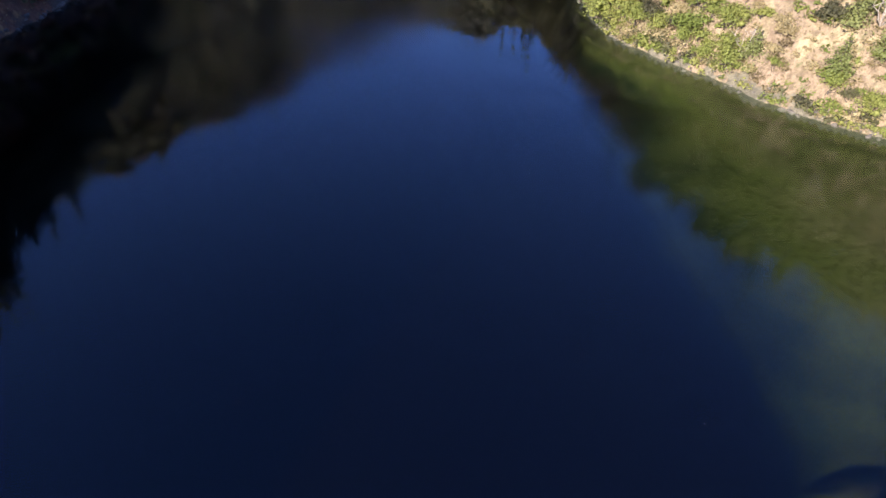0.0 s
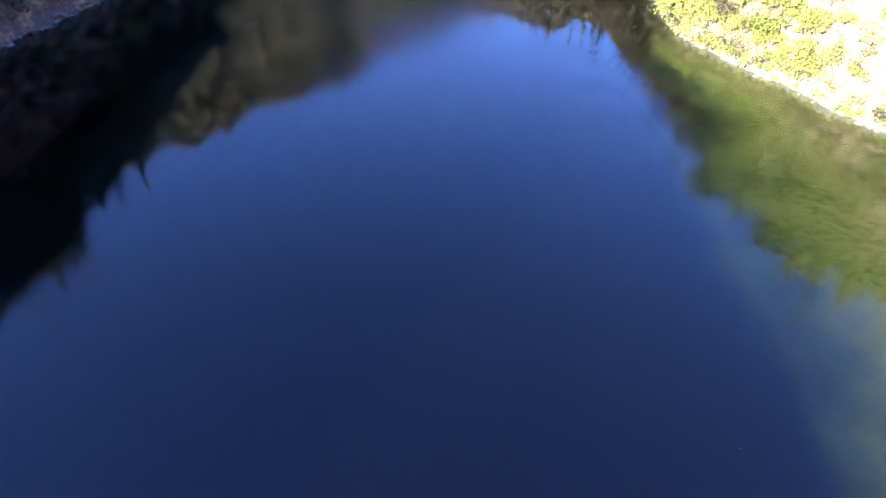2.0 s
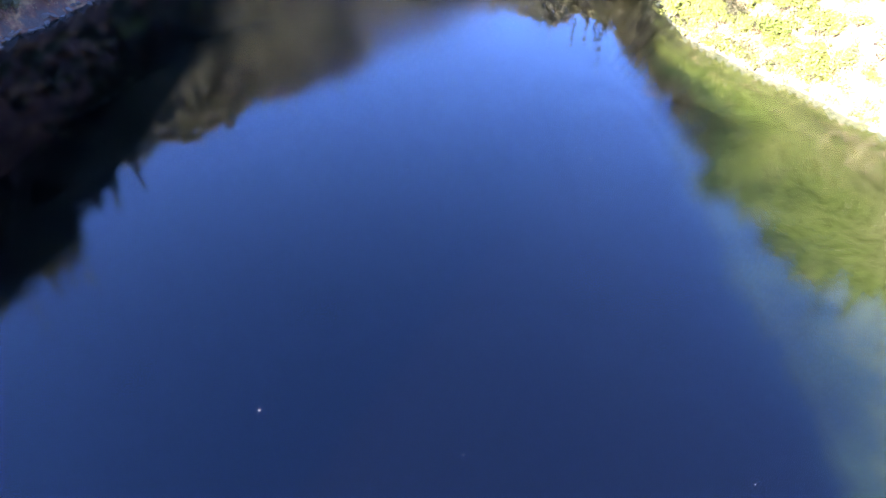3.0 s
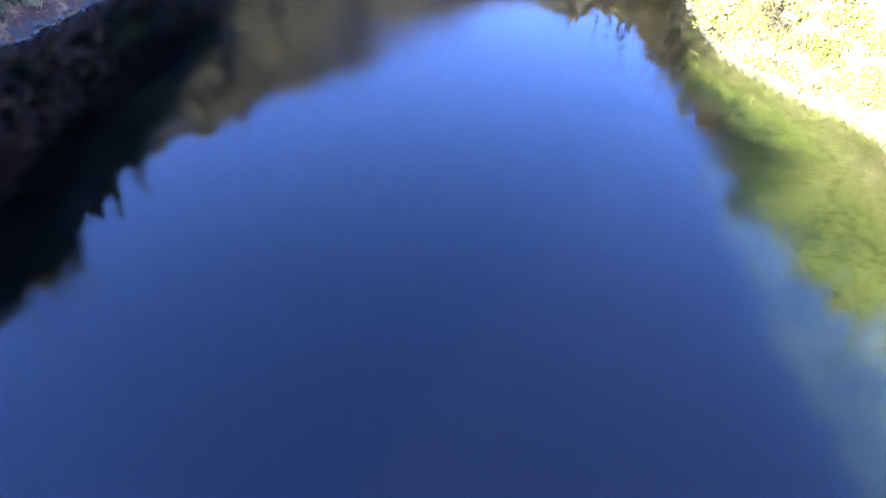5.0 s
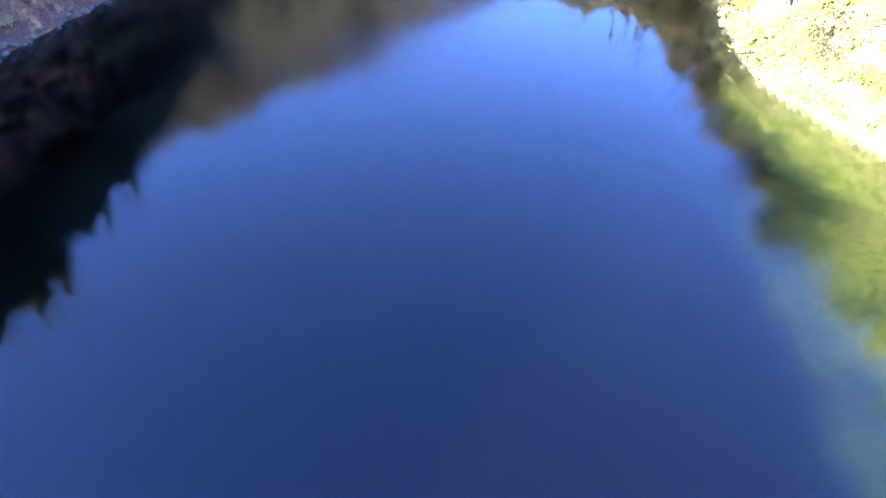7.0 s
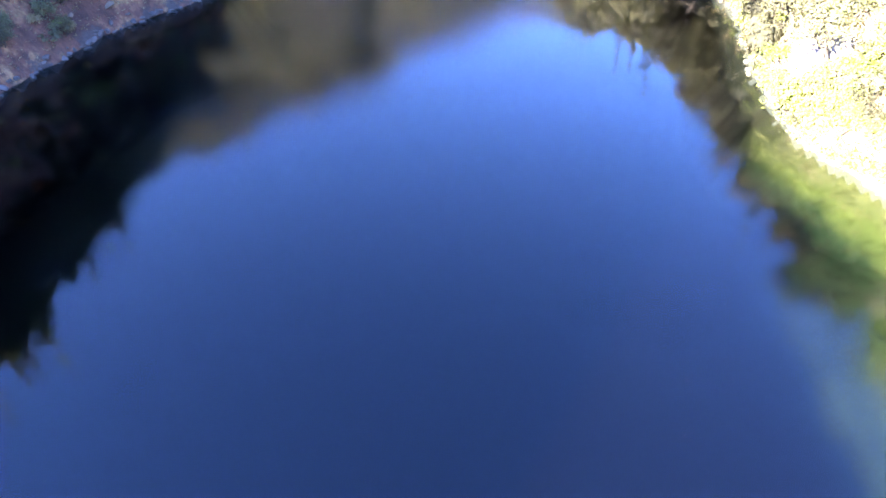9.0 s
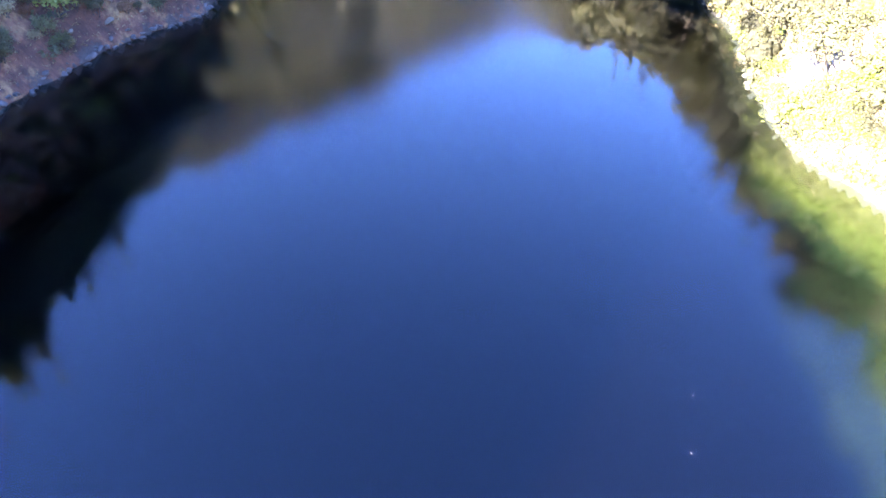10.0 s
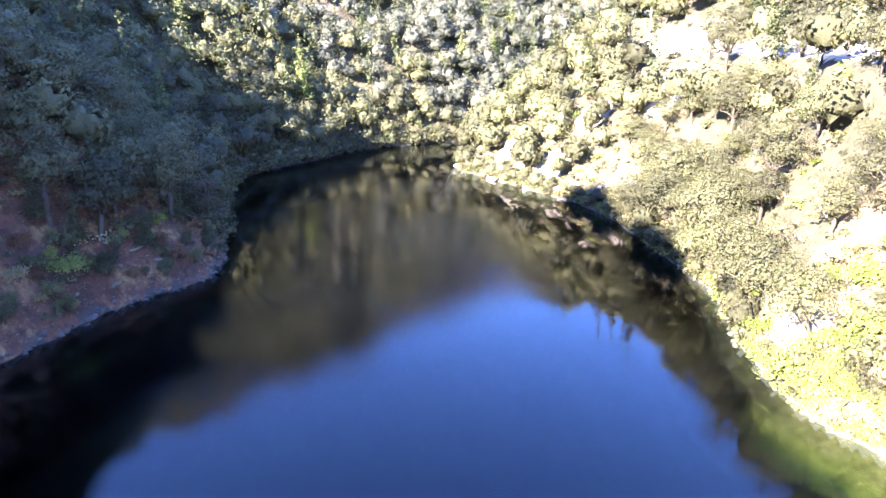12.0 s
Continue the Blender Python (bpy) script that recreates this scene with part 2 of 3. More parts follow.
def inside_lake(px, py):
    odd = np.zeros(px.shape, bool)
    for (ax, ay), (bx, by) in zip(OUTLINE, np.roll(OUTLINE, -1, 0)):
        if ay != by:
            odd ^= ((ay > py) != (by > py)) & (px < (bx - ax) * (py - ay) / (by - ay) + ax)
    return odd


# heights at which the hills level off, and their slopes: x, y, crest height, slope
HILLS = [(-130, -120, 84, 1.0), (-118, -50, 140, 1.5), (-118, 0, 86, 1.08), (-105, 42, 86, 1.0), (-90, 78, 71, 1.05), (-64, 64, 66, 2.0), (-66, 92, 48, 0.71), (-74, 108, 43, 0.73),
         (-95, 145, 92, 0.91), (-130, 220, 156, 0.94), (-75, 265, 155, 1.11), (-25, 290, 134, 0.95), (20, 290, 119, 0.75), (80, 290, 104, 1.06), (55, 150, 46, 0.89), (46, 100, 32, 1.11),
         (48, 72, 46, 1.45), (50, 45, 18, 1.4), (95, 80, 67, 0.65), (95, 15, 72, 0.59), (70, -60, 60, 0.5), (0, -230, 40, 0.4)]
ROAD_Z, ROAD_HALF = 28.0, 2.5
SCARS = [(23, 135, 4.5, 3.5), (32.0, 115, 3.5, 4.0), (43, 126, 4.0, 3.5), (33, 142, 4.0, 4.5), (33.6, 55.5, 2.2, 3.4), (14.5, 150, 4.0, 3.0)]  # bare pale slips on the sunny hill: x, y, half sizes
SHADOW_KNOLL = (-141, -98, 63.0, 25.0)  # unseen steep knoll on the western ridge, added to shade the opposite shore


def hill_fields(px, py):
    total, cap, slope = 0.0, 0.0, 0.0
    for hx, hy, hc, hs in HILLS:
        w = 1.0 / (((px - hx) ** 2 + (py - hy) ** 2) / 900.0 + 0.5) ** 1.6
        total, cap, slope = total + w, cap + w * hc, slope + w * hs
    return cap / total, slope / total


def height(px, py):
    """Ground height, the distance from the shore, and whether it lies in the lake."""
    px, py = np.asarray(px, float), np.asarray(py, float)
    d, wet = line_distance(px, py, OUTLINE, True), inside_lake(px, py)
    cap, slope = hill_fields(px, py)
    cap = cap + 9 * wavy(px, py, 31.0, 5.0) + 5 * wavy(px, py, 13.0, 2.0)
    rise = slope * d * (1 + 0.13 * wavy(px, py, 17.0, 1.0))
    k = 9.0
    land = -k * np.log(np.exp(-np.minimum(rise, 600) / k) + np.exp(-np.maximum(cap, 12) / k)) + k * np.log(1 + np.exp(-np.maximum(cap, 12) / k))
    land += SHADOW_KNOLL[2] * np.exp(-((px - SHADOW_KNOLL[0]) ** 2 + (py - SHADOW_KNOLL[1]) ** 2) / (2 * SHADOW_KNOLL[3] ** 2)) * np.minimum(d / 30, 1)
    land += np.where(px < 0, 0.75, 0.4) * (1 - np.exp(-d / 0.7)) + np.minimum(d * 0.06, 0.9) * wavy(px, py, 4.2, 7.0) + np.minimum(d * 0.03, 0.3) * wavy(px, py, 1.5, 4.0)
    # the road's bench on the sunny hillside, with a cut bank above it
    on_road = (px > 20) & (py > -20) & (py < 157)
    off = (land - ROAD_Z) / np.maximum(slope, 0.3)
    bench = np.where(off < -ROAD_HALF, land, np.where(off < ROAD_HALF, ROAD_Z, np.minimum(land, ROAD_Z + (off - ROAD_HALF) * 1.6)))
    bench = np.where((off < -ROAD_HALF) & (off > -ROAD_HALF - 4), np.minimum(ROAD_Z, np.maximum(land, ROAD_Z + (off + ROAD_HALF) * 0.9)), bench)
    land = np.where(on_road, bench, land)
    scar = np.zeros(px.shape, bool)
    for sx, sy, rx, ry in SCARS:
        scar |= ((px - sx) / rx) ** 2 + ((py - sy) / ry) ** 2 < 1 + 0.5 * wavy(px, py, 1.6, sx)
    # under water: steep walls, but a broad weedy shelf off the sunny bank
    south = np.clip((66 - py) / 40, 0, 1)
    shelf = south * south * (3 - 2 * south) * np.clip((py + 16) / 6, 0, 1) * np.clip((px - 2) / 8, 0, 1)
    wall = 0.95 * np.minimum(d, 0.6) + 0.5 * np.clip(d - 0.6, 0, 1.4) + 2.4 * np.maximum(d - 2.0, 0)
    wall = np.minimum(wall, 9.0)
    out = np.clip((37 - px) / 13, 0, 1)
    flat = 0.6 * np.minimum(d, 1.2) + 2.7 * out * np.minimum(d / 5, 1) + 0.45 * np.maximum(24.5 - px, 0)
    under = -np.minimum(wall + (np.minimum(flat, wall) - wall) * shelf, 9.0) + np.clip((d - 1) * 0.12, 0, 0.5) * np.exp(-d / 8) * wavy(px, py, 5.0, 9.0)
    return np.where(wet, np.minimum(under, 0), land), d, wet, on_road & (np.abs(off) < ROAD_HALF + 0.3), scar & ~wet | on_road & (off >= ROAD_HALF) & (off < ROAD_HALF + 0.8 + 4.5 * np.exp(-((py - 144) / 4) ** 2))


def axis_steps(*stretches):
    out = [np.arange(a, b, s) for a, b, s in stretches]
    return np.concatenate([*out, [stretches[-1][1]]])


def mesh_object(name, verts, faces, materials, parent=None):
    me = bpy.data.meshes.new(name)
    me.from_pydata(verts, [], faces)
    for m in materials:
        me.materials.append(m)
    ob = new(name, me)
    ob.parent = parent
    return ob


def quad_mesh(name, verts, faces, materials, index=None, smooth=None):
    """A mesh of quads from arrays of vertices and corner indices."""
    n = len(faces)
    me = bpy.data.meshes.new(name)
    me.vertices.add(len(verts))
    me.vertices.foreach_set("co", np.ascontiguousarray(verts, np.float32).ravel())
    me.loops.add(n * 4)
    me.loops.foreach_set("vertex_index", np.ascontiguousarray(faces, np.int32).ravel())
    me.polygons.add(n)
    me.polygons.foreach_set("loop_start", np.arange(0, n * 4, 4, dtype=np.int32))
    for m in materials:
        me.materials.append(m)
    if index is not None:
        me.polygons.foreach_set("material_index", np.asarray(index, np.int32))
    if smooth is not None:
        me.polygons.foreach_set("use_smooth", np.asarray(smooth, bool))
    me.update(calc_edges=True)
    return me


# ---- the ground: one sheet, lake bed, slopes and distant hills ----
xs = axis_steps((-2600, -600, 250), (-600, -200, 20), (-200, -76, 4), (-76, -28, 0.8), (-28, 22, 2.5), (22, 53, 0.45), (53, 66, 0.8), (66, 200, 4), (200, 600, 20), (600, 2600, 250))
ys = axis_steps((-2600, -600, 250), (-600, -160, 20), (-160, -24, 4), (-24, 8, 0.8), (8, 60, 0.45), (60, 110, 0.8), (110, 230, 1.6), (230, 420, 5), (420, 700, 20), (700, 2600, 250))
gx, gy = np.meshgrid(xs, ys)
gz, gd, wet, road_here, cut_here = height(gx, gy)
nx, ny = len(xs), len(ys)
cells = (np.arange(ny - 1)[:, None] * nx + np.arange(nx - 1)[None, :])
quads = np.stack([cells, cells + 1, cells + nx + 1, cells + nx], -1).reshape(-1, 4)
ground_me = bpy.data.meshes.new("ground")
ground_me.from_pydata(np.stack([gx, gy, gz], -1).reshape(-1, 3).tolist(), [], quads.tolist())
mid = lambda a: (a[:-1, :-1].astype(float) + a[1:, :-1] + a[:-1, 1:] + a[1:, 1:]).ravel() / 4
mz, mx, my, md = mid(gz), mid(gx), mid(gy), mid(gd)
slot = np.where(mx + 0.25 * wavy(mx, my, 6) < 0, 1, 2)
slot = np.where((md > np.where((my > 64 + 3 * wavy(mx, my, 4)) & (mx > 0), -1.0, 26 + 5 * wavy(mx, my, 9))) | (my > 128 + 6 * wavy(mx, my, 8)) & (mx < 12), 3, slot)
slot = np.where(my > 208 + 12 * wavy(mx, my, 14) + np.clip(-mx - 40, 0, 60) * 0.3, 8, slot)
slot = np.where(mid(cut_here) > 0.4, 5, np.where(mid(road_here) > 0.4, 6, slot))
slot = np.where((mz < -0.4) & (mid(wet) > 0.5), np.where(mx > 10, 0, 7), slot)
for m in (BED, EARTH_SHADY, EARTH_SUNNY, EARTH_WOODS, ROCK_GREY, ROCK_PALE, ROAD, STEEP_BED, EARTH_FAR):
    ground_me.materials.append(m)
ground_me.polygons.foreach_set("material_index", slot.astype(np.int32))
ground_me.polygons.foreach_set("use_smooth", np.ones(len(slot), bool))
ground_me.attributes.new("from_shore", "FLOAT", "POINT").data.foreach_set("value", np.ascontiguousarray(gd.ravel(), np.float32))
ground = tagged(new("ground", ground_me), "steep dry hillsides round the lake, with grass, leaf litter and bare soil", "ground", kind="structure")

# the water's surface
wx, wy = np.meshgrid(np.arange(-80, 141, 4.0), np.arange(-170, 241, 4.0))
wd, win = line_distance(wx, wy, OUTLINE, True), inside_lake(wx, wy)
cells = (np.arange(wx.shape[0] - 1)[:, None] * wx.shape[1] + np.arange(wx.shape[1] - 1)[None, :])
water = mesh_object("water", np.stack([wx, wy, 0 * wx], -1).reshape(-1, 3).tolist(), np.stack([cells, cells + 1, cells + wx.shape[1] + 1, cells + wx.shape[1]], -1).reshape(-1, 4).tolist(), [WATER])
up_lake = np.clip((wy - 30) / 20, 0, 1)
calm_west = np.clip((wx + 26) / 24, 0.4, 1) * (1 - up_lake) + up_lake
ruffled = np.clip((wd - 2) / (20 - 11 * up_lake * np.clip(-wx / 14, 0, 1)), 0.06, 1) * win * np.clip((wy + 30) / 80, 0.35, 1) * np.where(wx > 4, np.clip((20 - wx) / 14, 0.06, 1), calm_west)
ruffled = np.maximum(ruffled, 0.72 * win * np.clip(wx / 8, 0, 1) * np.clip((44 - wy) / 14, 0, 1))  # a breeze off the sunny cove
water.data.attributes.new("ruffled", "FLOAT", "POINT").data.foreach_set("value", np.ascontiguousarray(ruffled.ravel(), np.float32))
water.visible_shadow = False
tagged(water, "still deep blue lake water mirroring the hills", "water", kind="structure")

# ---- plants ----
rng = np.random.default_rng(7)


def tube(points, radii, sides=6):
    """Vertices and faces of a tapered tube along the points."""
    pts, verts, faces = np.array(points, float), [], []
    for i, p in enumerate(pts):
        way = pts[min(i + 1, len(pts) - 1)] - pts[max(i - 1, 0)]
        way /= np.linalg.norm(way) + 1e-9
        side = np.cross(way, (0.3, 0.9, 0.1) if abs(way[2]) > 0.8 else (0, 0, 1))
        side /= np.linalg.norm(side)
        up = np.cross(side, way)
        for k in range(sides):
            a = 2 * math.pi * k / sides
            verts.append(p + radii[i] * (math.cos(a) * side + math.sin(a) * up))
    for i in range(len(pts) - 1):
        for k in range(sides):
            a, b = i * sides + k, i * sides + (k + 1) % sides
            faces.append((a, b, b + sides, a + sides))
    faces.append(tuple(range((len(pts) - 1) * sides, len(pts) * sides)))
    return verts, faces


def join_tubes(name, tubes, material):
    verts, faces = [], []
    for v, f in tubes:
        faces += [tuple(i + len(verts) for i in face) for face in f]
        verts += [tuple(p) for p in v]
    me = bpy.data.meshes.new(name)
    me.from_pydata(verts, [], faces)
    me.materials.append(material)
    me.polygons.foreach_set("use_smooth", np.ones(len(me.polygons), bool))
    return me


def lump_template(n):
    """A rounded block, open below, with n x n quads on each side."""
    steps = range(-n, n + 1, 2)
    number, grid, faces = {}, [], []

    def corner(p):
        if p not in number:
            number[p] = len(grid)
            grid.append(p)
        return number[p]

    for axis in range(3):
        for side in (-n, n):
            if axis == 2 and side == -n:
                continue
            for a in steps[:-1]:
                for b in steps[:-1]:
                    corners = []
                    for u, v in ((a, b), (a + 2, b), (a + 2, b + 2), (a, b + 2)):
                        p = [0, 0, 0]
                        p[axis], p[(axis + 1) % 3], p[(axis + 2) % 3] = side, u, v
                        corners.append(corner(tuple(p)))
                    faces.append(corners if side > 0 else corners[::-1])
    p = np.tan(np.array(grid, float) / n * 0.7)
    return p / np.linalg.norm(p, axis=1, keepdims=True), np.array(faces)


LUMP_P, LUMP_F = lump_template(2)
DOME_P, DOME_F = lump_template(3)
CROWN_P, CROWN_F = lump_template(4)


class Foliage:
    """Collects leafy lumps and loose leaf sprays into one set of vertices and quads."""

    def __init__(self):
        self.verts, self.faces, self.smooth, self.count = [], [], [], 0

    def put(self, verts, faces, smooth):
        self.verts.append(verts)
        self.faces.append(faces + self.count)
        self.smooth.append(np.full(len(faces), smooth))
        self.count += len(verts)

    def lump(self, at, size, r):
        a = r.uniform(0, 6.283)
        p = LUMP_P * r.uniform(0.75, 1.25, (len(LUMP_P), 1)) * np.array(size)
        self.put(np.stack([p[:, 0] * math.cos(a) - p[:, 1] * math.sin(a), p[:, 0] * math.sin(a) + p[:, 1] * math.cos(a), p[:, 2]], 1) + at, LUMP_F, True)

    def sprays(self, centres, outward, size, r, wild=0.5):
        """Kite-shaped leaf sprays, facing roughly outward."""
        n = len(centres)
        normal = outward + r.normal(0, wild, (n, 3))
        normal /= np.linalg.norm(normal, axis=1, keepdims=True) + 1e-9
        side = np.cross(normal, r.normal(0, 1, (n, 3)))
        side /= np.linalg.norm(side, axis=1, keepdims=True) + 1e-9
        up = np.cross(normal, side)
        s = (size * r.uniform(0.6, 1.35, n))[:, None]
        bend = normal * s * 0.14
        quads = np.stack([centres - side * s, centres - up * s * 0.62 - bend, centres + side * s, centres + up * s * 0.62 - bend], 1)
        self.put(quads.reshape(-1, 3), np.arange(n * 4).reshape(n, 4), False)

    def leafy_lump(self, at, size, leaves, leaf, r):
        if r.random() < 0.2:
            self.lump(at, tuple(0.5 * s for s in size), r)
        if leaves:
            v = r.normal(0, 1, (leaves, 3))
            v /= np.linalg.norm(v, axis=1, keepdims=True)
            v[:, 2] = np.where(r.random(leaves) < 0.8, np.abs(v[:, 2]), v[:, 2])
            self.sprays(at + v * np.array(size) * r.uniform(0.6, 1.75, (leaves, 1)), v, leaf, r)

    def arrays(self):
        return np.concatenate(self.verts), np.concatenate(self.faces), np.concatenate(self.smooth)

    def mesh(self, name, materials):
        v, f, s = self.arrays()
        me = quad_mesh(name, v, f, materials, smooth=s)
        me.attributes.new("tone", "FLOAT", "FACE").data.foreach_set("value", np.full(len(f), 0.35 + 0.5 * ((len(bpy.data.meshes) * 0.618) % 1.0), np.float32))
        return me


def oak_shape(r, tall, wide, clumps, leaves, leaf, lump=0.2):
    """A broad crown of leafy clumps, wider than deep, with gaps between, round a dense heart."""
    out, c = Foliage(), []
    while len(c) < clumps:
        p = r.normal(0, 1, 3)
        p *= r.uniform(0.62, 1.0) / np.linalg.norm(p)
        if p[2] > -0.45 and all(np.linalg.norm(p - q) > 1.5 / math.sqrt(clumps) for q in c[-14:]):
            c.append(p)
    c = np.array(c)
    lop = 1 + 0.22 * np.sin(np.arctan2(c[:, 1], c[:, 0]) * 2 + r.uniform(0, 6))
    c = c * np.array([wide * 0.4, wide * 0.4, tall * 0.33]) * np.stack([lop, lop, 0 * lop + 1], 1) + np.array([0, 0, tall * 0.58])
    heart = np.array([0, 0, tall * 0.52])
    for p in c:
        k = wide * lump * r.uniform(0.75, 1.25)
        v = r.normal(0, 1, (leaves, 3))
        v /= np.linalg.norm(v, axis=1, keepdims=True)
        v[:, 2] = np.where(r.random(leaves) < 0.78, np.abs(v[:, 2]), v[:, 2])
        away = (p - heart) / (np.linalg.norm(p - heart) + 1e-9)
        out.sprays(p + v * np.array((k, k, k * 0.72)) * r.uniform(0.75, 1.15, (leaves, 1)), v + 0.6 * away, leaf, r, 0.13)
    inner = r.normal(0, 1, (clumps * 20, 3))
    inner /= np.linalg.norm(inner, axis=1, keepdims=True)
    out.sprays(heart + inner * np.array([wide * 0.26, wide * 0.26, tall * 0.21]) * r.uniform(0.5, 1.1, (len(inner), 1)), inner, leaf * 1.5, r, 0.15)
    return c, out


def dome_shape(r, tall, wide, clumps, leaves, leaf, fine=True):
    """A distant crown: a lopsided dome of many rounded clumps with dark clefts between and loose sprays all over it."""
    out = Foliage()
    knobs = []
    while len(knobs) < clumps:
        k = r.normal(0, 1, 3)
        k[2] = abs(k[2]) - 0.3
        k /= np.linalg.norm(k)
        if all(k @ q < math.cos(1.15 / math.sqrt(clumps) * 1.5) for q in knobs[-9:]):
            knobs.append(k)
    knobs, size = np.array(knobs), r.uniform(0.7, 1.2, clumps)
    around = 1.75 / math.sqrt(clumps)

    def reach(v):
        near = np.arccos(np.clip(v @ knobs.T, -1, 1))
        return 0.5 + 0.52 * (size * np.sqrt(np.clip(1 - (near / around) ** 2, 0, 1))).max(1)

    points, faces = (CROWN_P, CROWN_F) if fine else (DOME_P, DOME_F)
    radii, heart = np.array([wide * 0.5, wide * 0.5, tall * 0.44]), np.array([0, 0, tall * 0.52])
    out.put(points * reach(points)[:, None] * (0.66 if fine else 0.55) * radii * r.uniform(0.93, 1.07, (len(points), 1)) + heart, faces, True)
    v = knobs[r.integers(clumps, size=leaves)] + r.normal(0, 0.24, (leaves, 3))
    v /= np.linalg.norm(v, axis=1, keepdims=True)
    near = np.arccos(np.clip(v @ knobs.T, -1, 1)).argmin(1)
    puff = v - knobs[near] * 0.72
    puff /= np.linalg.norm(puff, axis=1, keepdims=True) + 1e-9
    out.sprays(v * (reach(v) * r.uniform(0.8, 1.06, leaves))[:, None] * radii + heart, 0.65 * v + 0.6 * puff, leaf, r, 0.15)
    return knobs, out


def fir_shape(r, tall, wide, rings, leaves, leaf):
    """A pointed crown of drooping whorls."""
    out, tips = Foliage(), []
    for i in range(rings):
        f = (i + r.uniform(0.1, 0.9)) / rings
        z, rad = tall * (0.16 + 0.84 * f), wide / 2 * (1 - f) ** 0.8 * r.uniform(0.75, 1.2) + 0.12
        for k in range(max(3, int(7 * (1 - f) + 2))):
            a = r.uniform(0, 2 * math.pi)
            reach = rad * r.uniform(0.6, 1.15)
            n = max(3, int(leaves * (1 - 0.6 * f)))
            t = r.uniform(0.15, 1.0, n)
            at = np.stack([np.cos(a) * reach * t, np.sin(a) * reach * t, z - 0.28 * reach * t**1.5], 1) + r.normal(0, 0.05 + 0.09 * rad, (n, 3))
            out.sprays(at, np.tile([0.35 * math.cos(a), 0.35 * math.sin(a), 0.8], (n, 1)), leaf * (1 - 0.4 * f), r)
            tips.append((np.cos(a) * reach * 0.7, np.sin(a) * reach * 0.7, z - 0.2 * reach))
    return np.array(tips), out


def bush_shape(r, tall, wide, clumps, leaves, leaf):
    out, c = Foliage(), []
    for i in range(clumps):
        a, q = r.uniform(0, 2 * math.pi), math.sqrt(r.random())
        p = np.array([math.cos(a) * q * wide * 0.36, math.sin(a) * q * wide * 0.36, tall * (0.22 + 0.5 * r.random() * (1 - 0.5 * q))])
        c.append(p)
        k = wide * r.uniform(0.13, 0.2)
        out.leafy_lump(p, (k, k, tall * 0.2), leaves, leaf, r)
    return np.array(c), out


def wandering(a, b, r, n=4, sway=0.12):
    a, b = np.array(a, float), np.array(b, float)
    span = np.linalg.norm(b - a)
    return [a + (b - a) * (i / n) + (r.normal(0, sway * span / n, 3) if 0 < i < n else 0) for i in range(n + 1)]


def build_tree(name, shape, trunk, label, category):
    """An Empty at the base with a trunk and a crown."""
    root = new(name)
    root.empty_display_size = 0.5
    tagged(root, label, category)
    new("trunk", trunk).parent = root
    new("crown", shape).parent = root
    return root


def oak(seed, tall, wide, leaf=OAK_LEAF, label="olive-green broad-crowned oak on the steep bank"):
    r = np.random.default_rng(seed)
    c, leaves = oak_shape(r, tall, wide, 22, 120, 0.125, 0.165)
    fork = (r.normal(0, 0.2), r.normal(0, 0.2), tall * 0.3)
    tubes = [tube(wandering((0, 0, -0.8), fork, r), np.linspace(0.3, 0.22, 5) * tall / 9)]
    for p in c[r.choice(len(c), 9, replace=False)]:
        tubes.append(tube(wandering(fork, p, r, 4, 0.25), np.linspace(0.16, 0.03, 5) * tall / 9, 5))
    return build_tree("oak_tree", leaves.mesh("crown", [leaf]), join_tubes("trunk", tubes, BARK), label, "tree")


def fir(seed, tall, wide, label="tall dark-green pointed conifer on the slope", leaf=FIR_LEAF):
    r = np.random.default_rng(seed)
    c, leaves = fir_shape(r, tall, wide, 26, 11, 0.32)
    tubes = [tube(wandering((0, 0, -0.8), (0, 0, tall * 0.98), r, 6, 0.03), np.linspace(0.2, 0.02, 7) * tall / 12)]
    for p in c[::5]:
        tubes.append(tube([(0, 0, p[2] + 0.25), p], [0.05, 0.015], 4))
    return build_tree("conifer_tree", leaves.mesh("crown", [leaf]), join_tubes("trunk", tubes, BARK), label, "tree")


def bush(seed, tall, wide, leaf, label, name="bush"):
    r = np.random.default_rng(seed)
    c, leaves = bush_shape(r, tall, wide, 13, 52, 0.09)
    tubes = [tube(wandering((r.normal(0, 0.1), r.normal(0, 0.1), -0.25), p, r, 3, 0.2), np.linspace(0.05, 0.012, 4), 4) for p in c[:7]]
    root = new(name)
    tagged(root, label, "bush")
    new("trunk", join_tubes("trunk", tubes, BARK)).parent = root
    new("foliage", leaves.mesh("foliage", [leaf])).parent = root
    return root


def bare_shrub(seed, tall, wide):
    """A leafless, bleached shrub: forked twigs only."""
    r = np.random.default_rng(seed)
    tubes = []
    for i in range(9):
        a = r.uniform(0, 6.28)
        tip = np.array([math.cos(a) * wide * 0.45, math.sin(a) * wide * 0.45, tall * r.uniform(0.6, 1)])
        path = wandering((0, 0, -0.2), tip, r, 4, 0.25)
        tubes.append(tube(path, np.linspace(0.06, 0.015, 5), 4))
        for k in range(3):
            start = path[r.integers(2, 5)]
            tubes.append(tube(wandering(start, start + r.normal(0, 0.3, 3) * tall * 0.5 + np.array([0, 0, 0.25 * tall]), r, 2, 0.2), [0.03, 0.02, 0.008], 4))
    root = tagged(new("dead_shrub"), "bleached leafless dead shrub with forked branches", "bush")
    new("dead_crown", join_tubes("dead_crown", tubes, PALE_BARK)).parent = root
    return root


